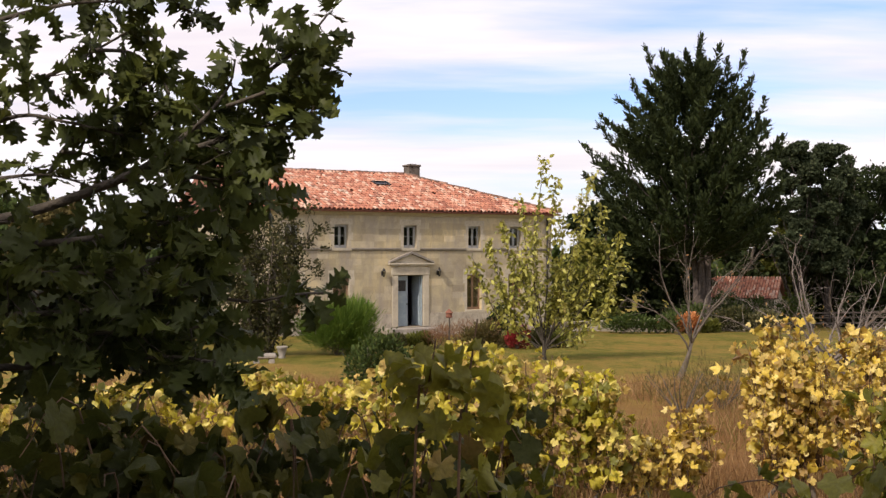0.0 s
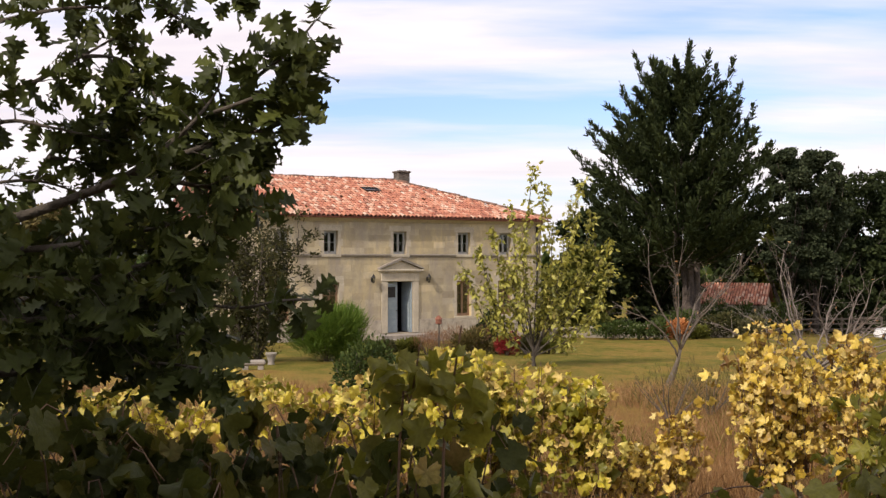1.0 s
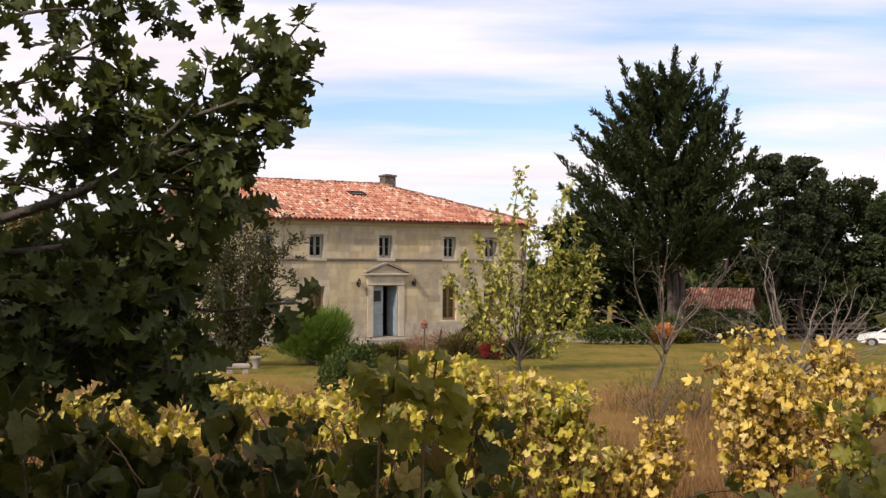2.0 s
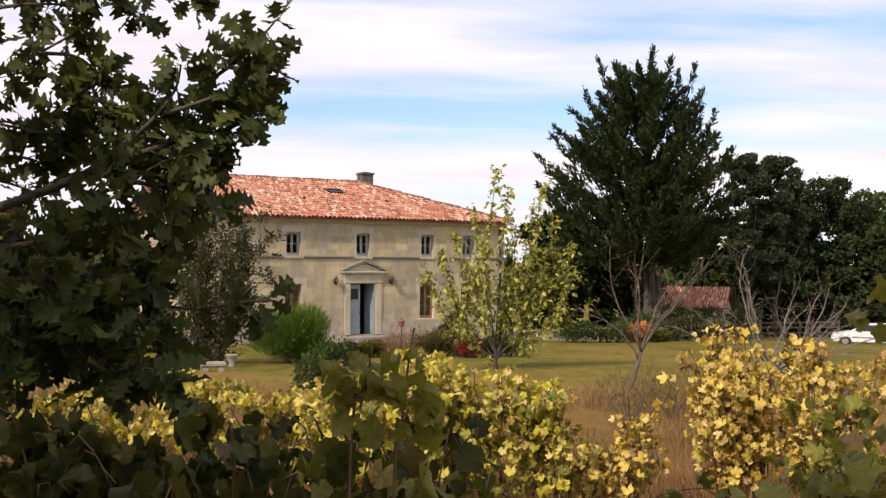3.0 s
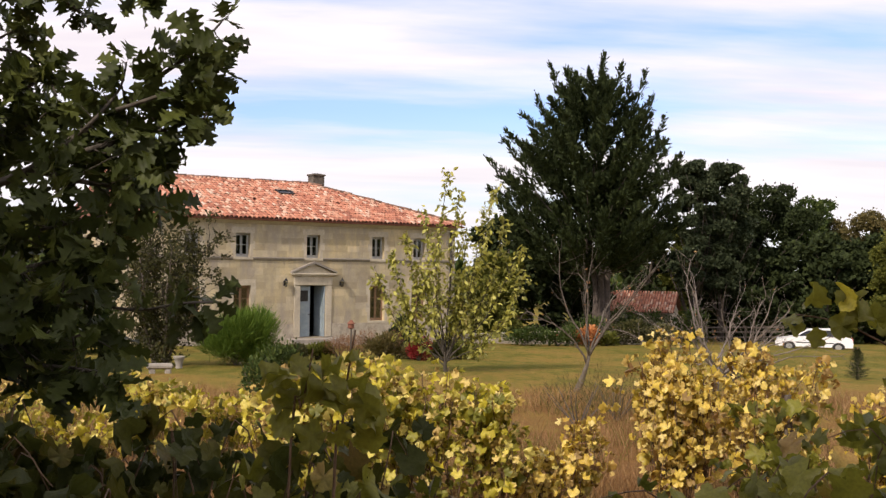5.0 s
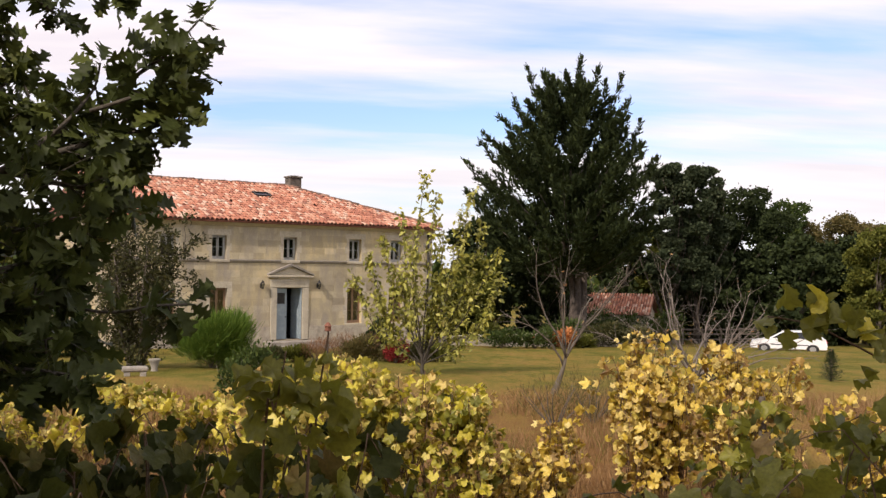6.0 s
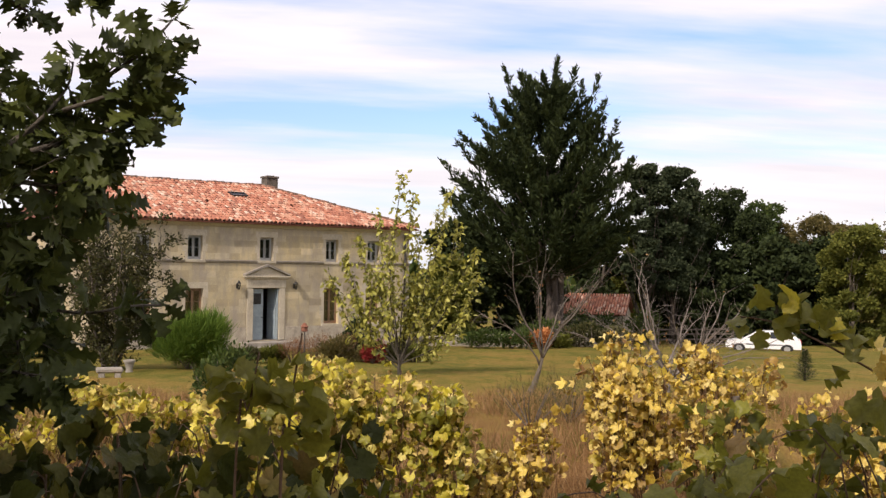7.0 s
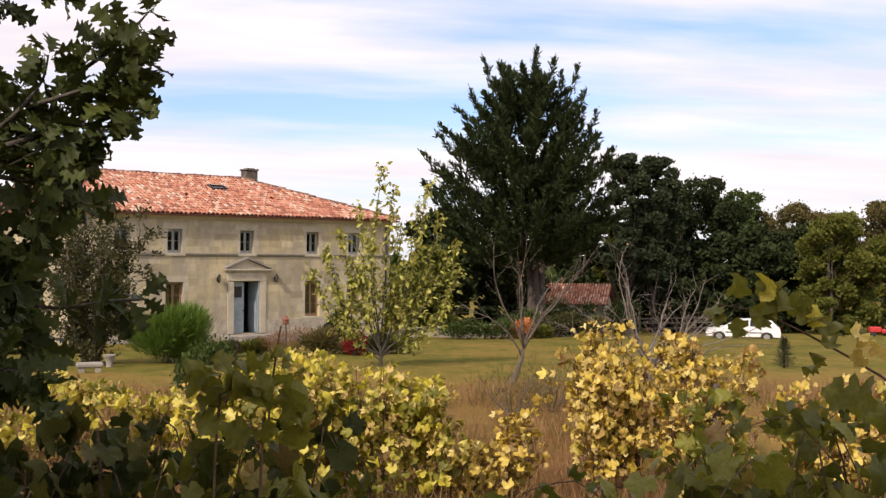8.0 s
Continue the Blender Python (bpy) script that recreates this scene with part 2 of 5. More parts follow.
M_VINELIME = surface("yellow_green_vine_leaf", [(0.0, (0.07, 0.085, 0.015)), (0.3, (0.25, 0.24, 0.03)), (0.6, (0.62, 0.52, 0.05)), (0.8, (0.80, 0.68, 0.19)), (0.92, (0.45, 0.24, 0.08)), (1.0, (0.18, 0.08, 0.035))], 7, 0.42, 0.2, 90, by="island", translucent=0.32)
M_PEAR = surface("pear_leaf", [(0.0, (0.09, 0.11, 0.02)), (0.4, (0.27, 0.26, 0.05)), (0.75, (0.46, 0.44, 0.08)), (1.0, (0.66, 0.60, 0.22))], 3, 0.45, 0.1, 60, by="island", translucent=0.3)
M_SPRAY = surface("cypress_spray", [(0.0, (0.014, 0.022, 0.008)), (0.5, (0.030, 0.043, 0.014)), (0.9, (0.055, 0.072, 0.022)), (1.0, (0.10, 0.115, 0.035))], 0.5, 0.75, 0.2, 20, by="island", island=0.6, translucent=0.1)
M_PINE = surface("pine_needles", [(0.0, (0.020, 0.032, 0.015)), (0.6, (0.045, 0.060, 0.028)), (1.0, (0.10, 0.115, 0.06))], 0.5, 0.75, 0.2, 20, by="island", island=0.6, translucent=0.1)
M_WOOD = surface("woodland_leaf", [(0.0, (0.025, 0.042, 0.012)), (0.5, (0.055, 0.085, 0.02)), (1.0, (0.12, 0.145, 0.035))], 0.4, 0.65, 0.2, 20, by="island", island=0.6, translucent=0.2)
M_BRIGHT = surface("lime_green_leaf", [(0.0, (0.06, 0.075, 0.016)), (0.6, (0.14, 0.15, 0.028)), (1.0, (0.25, 0.235, 0.05))], 0.6, 0.6, 0.2, 20, by="island", island=0.6, translucent=0.3)
M_RUSSET = surface("russet_leaf", [(0.0, (0.06, 0.06, 0.02)), (0.6, (0.13, 0.105, 0.035)), (1.0, (0.22, 0.16, 0.06))], 0.6, 0.7, 0.2, 20, by="island", island=0.6, translucent=0.2)
M_SHRUB = surface("bright_green_shrub", [(0.0, (0.05, 0.10, 0.015)), (0.6, (0.115, 0.19, 0.028)), (1.0, (0.22, 0.29, 0.05))], 2, 0.55, 0.2, 40, by="island", island=0.7, translucent=0.25)
M_GREY = surface("grey_green_leaf", [(0.0, (0.05, 0.055, 0.025)), (0.6, (0.13, 0.125, 0.055)), (1.0, (0.26, 0.23, 0.10))], 2, 0.6, 0.2, 40, by="island", island=0.75, translucent=0.25)
M_STRAW = surface("dry_grass_blade", [(0.0, (0.13, 0.065, 0.03)), (0.5, (0.30, 0.17, 0.075)), (1.0, (0.44, 0.31, 0.15))], 0.7, 0.85, 0.1, 50, by="island", island=0.6, translucent=0.3)
M_BLADE = surface("green_grass_blade", [(0.0, (0.07, 0.08, 0.015)), (0.6, (0.16, 0.14, 0.03)), (1.0, (0.28, 0.21, 0.06))], 0.7, 0.85, 0.1, 50, by="island", island=0.6, translucent=0.3)
M_RED = surface("red_flower", [(0.0, (0.14, 0.015, 0.015)), (0.7, (0.30, 0.03, 0.03)), (1.0, (0.42, 0.06, 0.05))], 5, 0.6, 0.1, 40, by="island", translucent=0.2)
M_ORANGE = surface("orange_flower", [(0.0, (0.45, 0.16, 0.05)), (1.0, (0.62, 0.30, 0.12))], 5, 0.6, 0.1, 40, by="island", translucent=0.2)
M_CAR = surface("white_car_paint", [(0.3, (0.78, 0.78, 0.77)), (0.7, (0.84, 0.84, 0.83))], 1, 0.25, 0.02, 40)
M_CARGLASS = surface("dark_car_glass", [(0.3, (0.02, 0.022, 0.025)), (0.7, (0.03, 0.032, 0.035))], 1, 0.025, 0.0, 40, gloss=0.35)
M_RUBBER = surface("black_rubber", [(0.3, (0.015, 0.015, 0.015)), (0.7, (0.03, 0.03, 0.03))], 5, 0.85, 0.2, 60)
M_RIM = surface("alloy_rim", [(0.3, (0.45, 0.45, 0.46)), (0.7, (0.6, 0.6, 0.6))], 5, 0.35, 0.05, 60, metal=0.8)
M_REDPAINT = surface("red_machine_paint", [(0.3, (0.45, 0.03, 0.03)), (0.7, (0.6, 0.05, 0.045))], 4, 0.45, 0.1, 40)
M_FENCE = surface("weathered_fence_wood", [(0.3, (0.06, 0.048, 0.038)), (0.7, (0.14, 0.115, 0.09))], 5, 0.9, 0.5, 40)
M_WITHER = surface("withered_vine_leaf", [(0.0, (0.16, 0.085, 0.035)), (0.35, (0.45, 0.31, 0.08)), (0.7, (0.70, 0.54, 0.16)), (1.0, (0.80, 0.67, 0.30))], 7, 0.5, 0.2, 90, by="island", translucent=0.15)
M_CANE = surface("vine_cane_bark", [(0.3, (0.06, 0.035, 0.02)), (0.7, (0.16, 0.095, 0.05))], 8, 0.85, 0.5, 60)

# ---- mesh helpers ----
rng = np.random.default_rng(7)


def ground_z(x, y):
    """The bank falls from the vines to the house, and a little more to the east."""
    yy = np.clip(y, -12, 88)
    return 2.2 - 0.0465 * yy - 0.00014 * np.clip(x, 0, 60) * np.clip(yy, 0, 88)


def mesh_of(name, verts, tris, smooth=False):
    me = bpy.data.meshes.new(name)
    verts, tris = np.asarray(verts, dtype=np.float32), np.asarray(tris, dtype=np.int32)
    k = tris.shape[1]
    me.vertices.add(len(verts))
    me.vertices.foreach_set("co", verts.ravel())
    me.loops.add(tris.size)
    me.loops.foreach_set("vertex_index", tris.ravel())
    me.polygons.add(len(tris))
    me.polygons.foreach_set("loop_start", np.arange(0, tris.size, k, dtype=np.int32))
    me.polygons.foreach_set("use_smooth", np.full(len(tris), smooth))
    me.update(calc_edges=True)
    me.validate()
    return me


def part(name, geo, material, parent=None, label="", smooth=False):
    """One mesh object from (verts, faces) or from a Geo, under a thing or a part."""
    if isinstance(geo, Geo):
        me = bpy.data.meshes.new(name)
        me.from_pydata(geo.v, [], geo.f)
        me.update()
        if smooth:
            me.polygons.foreach_set("use_smooth", [True] * len(me.polygons))
    else:
        me = mesh_of(name, *geo, smooth=smooth)
    me.materials.append(material)
    ob = new(name, me)
    ob.parent = parent
    if label:
        tagged(ob, label)
    return ob


def thing(name, m, label, category, group="", kind=""):
    ob = new(name)
    ob.matrix_world = m if isinstance(m, Matrix) else pose(*m)
    return tagged(ob, label, category, group, kind)


class Geo:
    """Verts and faces of one part."""

    def __init__(self):
        self.v, self.f = [], []

    def add(self, verts, faces, m=None):
        n = len(self.v)
        self.v += [tuple(m @ Vector(p)) if m else tuple(p) for p in verts]
        self.f += [tuple(i + n for i in q) for q in faces]
        return self

    def box(self, a, b, bevel=0.0, m=None):
        (x0, y0, z0), (x1, y1, z1) = a, b
        if not bevel:
            return self.add([(x, y, z) for z in (z0, z1) for x, y in ((x0, y0), (x1, y0), (x1, y1), (x0, y1))],
                            [(3, 2, 1, 0), (4, 5, 6, 7), (0, 1, 5, 4), (1, 2, 6, 5), (2, 3, 7, 6), (3, 0, 4, 7)], m)
        bm = bmesh.new()
        bmesh.ops.create_cube(bm, size=1.0)
        for w in bm.verts:
            w.co = Vector(((x0 + x1) / 2 + w.co.x * (x1 - x0), (y0 + y1) / 2 + w.co.y * (y1 - y0), (z0 + z1) / 2 + w.co.z * (z1 - z0)))
        bmesh.ops.bevel(bm, geom=list(bm.edges), offset=bevel, segments=1, affect="EDGES", clamp_overlap=True)
        bm.verts.index_update()
        self.add([w.co for w in bm.verts], [[w.index for w in q.verts] for q in bm.faces], m)
        bm.free()
        return self

    def prism(self, outline, y0, y1, m=None):
        """An outline in x and z, drawn out along y."""
        n = len(outline)
        return self.add([(x, y0, z) for x, z in outline] + [(x, y1, z) for x, z in outline],
                        [tuple(range(n)), tuple(range(2 * n - 1, n - 1, -1))] + [(i, i + n, (i + 1) % n + n, (i + 1) % n) for i in range(n)], m)

    def tube(self, points, radii, sides=6):
        """A tapering tube along points."""
        pts = [Vector(p) for p in points]
        rings, n0 = [], len(self.v)
        for i, p in enumerate(pts):
            d = (pts[min(i + 1, len(pts) - 1)] - pts[max(i - 1, 0)])
            d = d.normalized() if d.length > 1e-6 else Vector((0, 0, 1))
            a = d.orthogonal().normalized() if not rings else (rings[-1] - d * rings[-1].dot(d)).normalized()
            rings.append(a)
            b = d.cross(a)
            for k in range(sides):
                w = 2 * math.pi * k / sides
                self.v.append(tuple(p + (a * math.cos(w) + b * math.sin(w)) * radii[i]))
        for i in range(len(pts) - 1):
            for k in range(sides):
                q = n0 + i * sides
                self.f.append((q + k, q + (k + 1) % sides, q + sides + (k + 1) % sides, q + sides + k))
        self.f.append(tuple(range(n0 + sides - 1, n0 - 1, -1)))
        self.f.append(tuple(range(len(self.v) - sides, len(self.v))))
        return self

    def turned(self, profile, sides=12, m=None):
        """A profile of (radius, height) turned round z."""
        v = [(r * math.cos(2 * math.pi * k / sides), r * math.sin(2 * math.pi * k / sides), z) for r, z in profile for k in range(sides)]
        f = [(i * sides + k, i * sides + (k + 1) % sides, (i + 1) * sides + (k + 1) % sides, (i + 1) * sides + k) for i in range(len(profile) - 1) for k in range(sides)]
        f += [tuple(range(sides - 1, -1, -1)), tuple(range(len(v) - sides, len(v)))]
        return self.add(v, f, m)


def fan(outline):
    """A leaf blade from its half-flat outline: a fan of triangles round the middle, folded along the midrib."""
    o = np.asarray(outline, dtype=float)
    return np.vstack([[o[:, :].mean(0)], o]), np.array([(0, i + 1, (i + 1) % len(o) + 1) for i in range(len(o))])


def leaf_shape(kind):
    if kind.startswith("vine"):
        n = 18 if kind.endswith("small") else 30
        a = np.linspace(0, 2 * np.pi, n + 1)[:-1] + np.pi / 2
        r = 0.37 + 0.11 * np.abs(np.cos(2.5 * (a - np.pi / 2))) ** 1.5 + 0.055 * (np.arange(n) % 2)
        r[n // 2 - 1:n // 2 + 2] *= (0.9, 0.45, 0.9)
        x, y = r * np.cos(a), r * np.sin(a)
        fold, cup, wave = {"vine": (0.25, 0.5, 0.05), "vine_folded": (1.5, 0.9, 0.07), "vine_curled": (0.4, -2.4, 0.09)}[kind.replace("_small", "")]
        z = fold * np.abs(x) - cup * (x * x + y * y) + wave * np.sin(4 * a)
        return fan(np.c_[x, y + 0.30, z])
    if kind == "oak_lobed":
        y = np.linspace(0, 1, 17)
        w = 0.40 * np.sin(np.pi * np.clip(0.04 + 0.94 * y ** 1.15, 0, 1)) ** 0.8 * (0.66 + 0.34 * np.cos(2 * np.pi * (4.0 * y - 0.35)))
        w[:2] = 0.015
        z = 0.12 * np.sin(9 * y) * w - 0.20 * (y - 0.4) ** 2
        v = np.r_[np.c_[-w, y + 0.25 * w, z + 0.25 * w], np.c_[0 * w, y, z], np.c_[w, y + 0.25 * w, z + 0.25 * w]]
        n = len(y)
        return v, np.array([q for i in range(n - 1) for a in (0, n) for q in ((a + i, a + n + i, a + n + i + 1), (a + i, a + n + i + 1, a + i + 1))])
    if kind == "simple":
        x = np.array([0, .2, .24, .12, 0, -.12, -.24, -.2])
        y = np.array([0, .25, .55, .85, 1.0, .85, .55, .25])
        return fan(np.c_[x, y, 0.35 * np.abs(x) - 0.2 * (y - .4) ** 2])
    if kind == "clump":
        v = np.array([(0, -0.5, 0), (0.42, -0.12, 0.10), (0.20, 0.5, -0.08), (-0.16, 0.34, 0.05), (-0.45, 0.02, 0.12)])
        return v, np.array([(0, 1, 2), (0, 2, 3), (0, 3, 4)])
    if kind == "spray":
        x = np.array([0, .20, .09, .15, 0, -.15, -.09, -.20])
        y = np.array([0, .38, .42, .74, 1.15, .74, .42, .38])
        return fan(np.c_[x, y, 0.30 * np.abs(x) + 0.18 * y * y])
    if kind == "needle":
        x = np.array([0, .035, 0, -.035])
        y = np.array([0, .4, 1.0, .4])
        return np.c_[x, y, 0.03 * y], np.array([(0, 1, 2), (0, 2, 3)])
    # a blade of grass, bent over
    x = np.array([-.013, .013, -.010, .010, 0])
    y = np.array([0, 0, .12, .12, .42])
    return np.c_[x, y, np.array([0, 0, .55, .55, 1.0])], np.array([(0, 1, 3), (0, 3, 2), (2, 3, 4)])


SHAPES = {k: leaf_shape(k) for k in ("vine", "vine_folded", "vine_curled", "vine_small", "vine_folded_small", "vine_curled_small", "oak_lobed", "simple", "clump", "spray", "needle", "blade")}


def unit(v):
    return v / np.maximum(np.linalg.norm(v, axis=-1, keepdims=True), 1e-9)


def scatter(kind, at, along, size, face=None, spread=0.6):
    """Leaves of one kind at the places, growing along the given ways and facing roughly up (or the given way)."""
    shape, tris = SHAPES[kind]
    at, n = np.asarray(at, dtype=float), len(at)
    y = unit(np.asarray(along, dtype=float) + rng.normal(0, spread * 0.5, (n, 3)))
    up = (np.tile((0, 0, 1.0), (n, 1)) if face is None else np.asarray(face, dtype=float)) + rng.normal(0, spread, (n, 3))
    x = unit(np.cross(y, up))
    z = np.cross(x, y)
    s = np.broadcast_to(np.asarray(size, dtype=float), (n,))[:, None, None]
    v = at[:, None] + s * (shape[None, :, 0:1] * x[:, None] + shape[None, :, 1:2] * y[:, None] + shape[None, :, 2:3] * z[:, None])
    f = tris[None] + (np.arange(n) * len(shape))[:, None, None]
    return v.reshape(-1, 3), f.reshape(-1, 3)


def join(*geos):
    vs, fs, n = [], [], 0
    for v, f in geos:
        vs.append(v)
        fs.append(f + n)
        n += len(v)
    return np.vstack(vs), np.vstack(fs)


def bend(points, n):
    """A smooth line of n points through the control points."""
    p = np.asarray(points, dtype=float)
    t = np.linspace(0, len(p) - 1, n)
    i = np.clip(t.astype(int), 0, len(p) - 2)
    u = (t - i)[:, None]
    p0, p1, p2, p3 = p[np.maximum(i - 1, 0)], p[i], p[i + 1], p[np.minimum(i + 2, len(p) - 1)]
    return 0.5 * (2 * p1 + (p2 - p0) * u + (2 * p0 - 5 * p1 + 4 * p2 - p3) * u ** 2 + (3 * p1 - p0 - 3 * p2 + p3) * u ** 3)

# ---- ground ----


def build_ground():
    def axis(near, far):
        inner = np.linspace(-near, near, 61)
        outer = near * (far / near) ** np.linspace(0.08, 1, 14)
        return np.r_[-outer[::-1], inner, outer]
    xs, ys = axis(80, 2500) + 10, axis(80, 2500) + 40
    X, Y = np.meshgrid(xs, ys)
    Z = ground_z(X, Y) + 0.05 * np.sin(X * 0.7) * np.cos(Y * 0.53) * (np.abs(Y - 20) < 90)
    n, k = len(xs), len(ys)
    v = np.c_[X.ravel(), Y.ravel(), Z.ravel()]
    i = (np.arange(k - 1)[:, None] * n + np.arange(n - 1)[None]).ravel()
    ob = part("ground", (v, np.c_[i, i + 1, i + n + 1, i + n]), M_TURF, smooth=True)
    tagged(ob, "dry autumn meadow, green near the house and straw-coloured by the vines", "ground", kind="structure")


build_ground()

# ---- the house: x along the front, y to the back, z up from the door's foot ----
HALF, DEPTH, WALL, EAVE, RIDGE = 8.0, 11.0, 0.5, 5.62, 7.76
HOUSE = pose(-1.52, 48.4, 0.0, 0, 0, 29.8)
house = thing("stone_house", HOUSE, "two-storey cream limestone farmhouse with a red canal-tile roof", "house")
BAYS = (-5.85, -3.49, 0.0, 3.49, 5.85)


def wall_with_openings(x0, x1, z0, z1, holes, thick):
    """A wall in the plane y = 0, with reveals where the openings go through."""
    xs = sorted({x0, x1, *(h[0] for h in holes), *(h[1] for h in holes)})
    zs = sorted({z0, z1, *(h[2] for h in holes), *(h[3] for h in holes)})
    g = Geo()

    def open_at(i, j):
        if not (0 <= i < len(xs) - 1 and 0 <= j < len(zs) - 1):
            return True
        cx, cz = (xs[i] + xs[i + 1]) / 2, (zs[j] + zs[j + 1]) / 2
        return any(a < cx < b and c < cz < d for a, b, c, d in holes)
    for i in range(len(xs) - 1):
        for j in range(len(zs) - 1):
            if open_at(i, j):
                continue
            a, b, c, d = xs[i], xs[i + 1], zs[j], zs[j + 1]
            g.add([(a, 0, c), (b, 0, c), (b, 0, d), (a, 0, d)], [(0, 1, 2, 3)])
            g.add([(a, thick, c), (b, thick, c), (b, thick, d), (a, thick, d)], [(3, 2, 1, 0)])
            for di, dj, q in ((-1, 0, ((a, c), (a, d))), (1, 0, ((b, d), (b, c))), (0, -1, ((b, c), (a, c))), (0, 1, ((a, d), (b, d)))):
                if open_at(i + di, j + dj):
                    (p, r), (s, t) = q
                    g.add([(p, 0, r), (s, 0, t), (s, thick, t), (p, thick, r)], [(0, 1, 2, 3)])
    return g


UP_W, UP_Z0, UP_Z1, LOW_W, LOW_Z0, LOW_Z1, DOOR_W, DOOR_Z0, DOOR_Z1 = 0.68, 3.95, 5.0, 0.82, 1.0, 2.68, 1.30, 0.31, 2.68
holes = [(x - UP_W / 2, x + UP_W / 2, UP_Z0, UP_Z1) for x in BAYS] + [(x - LOW_W / 2, x + LOW_W / 2, LOW_Z0, LOW_Z1) for x in BAYS if x] + [(-DOOR_W / 2, DOOR_W / 2, DOOR_Z0, DOOR_Z1)]
FRONT = part("front_wall", wall_with_openings(-HALF, HALF, -1.0, EAVE, holes, WALL), M_STONE, house)
part("back_wall", Geo().box((-HALF, DEPTH - WALL, -1.0), (HALF, DEPTH, EAVE)), M_STONE, house)
gable = Geo().prism([(WALL, -1.0), (DEPTH - WALL, -1.0), (DEPTH - WALL, EAVE), (DEPTH / 2, RIDGE - 0.12), (WALL, EAVE)], -HALF, -HALF + WALL, Matrix(((0, 1, 0, 0), (1, 0, 0, 0), (0, 0, 1, 0), (0, 0, 0, 1))))
part("gable_wall", gable, M_STONE, house)
part("east_wall", Geo().box((HALF - WALL, WALL, -1.0), (HALF, DEPTH - WALL, EAVE)), M_STONE, house)
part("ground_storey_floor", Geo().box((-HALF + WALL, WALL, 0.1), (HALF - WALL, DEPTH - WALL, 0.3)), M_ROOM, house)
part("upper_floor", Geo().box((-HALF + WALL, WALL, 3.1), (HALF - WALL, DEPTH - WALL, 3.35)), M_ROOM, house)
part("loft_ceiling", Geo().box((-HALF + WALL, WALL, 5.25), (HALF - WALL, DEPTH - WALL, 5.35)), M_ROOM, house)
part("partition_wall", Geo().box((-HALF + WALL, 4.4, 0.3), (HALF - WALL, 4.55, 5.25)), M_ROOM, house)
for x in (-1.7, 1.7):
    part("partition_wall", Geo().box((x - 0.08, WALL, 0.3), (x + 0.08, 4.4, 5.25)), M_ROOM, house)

# mouldings of the front
part("plinth", Geo().box((-HALF - 0.04, -0.05, -1.0), (-0.98, -0.003, 0.92), 0.012).box((0.98, -0.05, -1.0), (HALF + 0.04, -0.003, 0.92), 0.012), M_RUBBLE, house, "rubble stone plinth with patchy render")
# the shadow line of the course is put into its stone colour
for x0, x1 in zip((-HALF - 0.05, *(b + UP_W / 2 + 0.15 for b in BAYS)), (*(b - UP_W / 2 - 0.15 for b in BAYS), HALF + 0.05)):
    part("string_course", Geo().prism([(-0.003, 3.80), (-0.05, 3.84), (-0.09, 3.90), (-0.09, 3.94), (-0.003, 3.955)], x0, x1, Matrix(((0, 1, 0, 0), (1, 0, 0, 0), (0, 0, 1, 0), (0, 0, 0, 1)))), M_BAND, house, "stone string course, its shadow line put into the colour")
part("eaves_cornice", Geo().prism([(-0.003, 5.42), (-0.06, 5.46), (-0.16, 5.56), (-0.16, 5.61), (-0.003, 5.61)], -HALF - 0.1, HALF + 0.1, Matrix(((0, 1, 0, 0), (1, 0, 0, 0), (0, 0, 1, 0), (0, 0, 0, 1)))), M_TRIM, house)
for x in (-HALF - 0.02, HALF - 0.34):
    for i in range(15):
        w = 0.36 if i % 2 else 0.56
        z = 0.93 + i * 0.31
        if abs(z - 3.8) < 0.26:
            continue
        a = x if x < 0 else HALF + 0.02 - w
        part("quoin", Geo().box((a, -0.018, z + 0.008), (a + w, -0.002, z + 0.302), 0.006), M_TRIM, house)


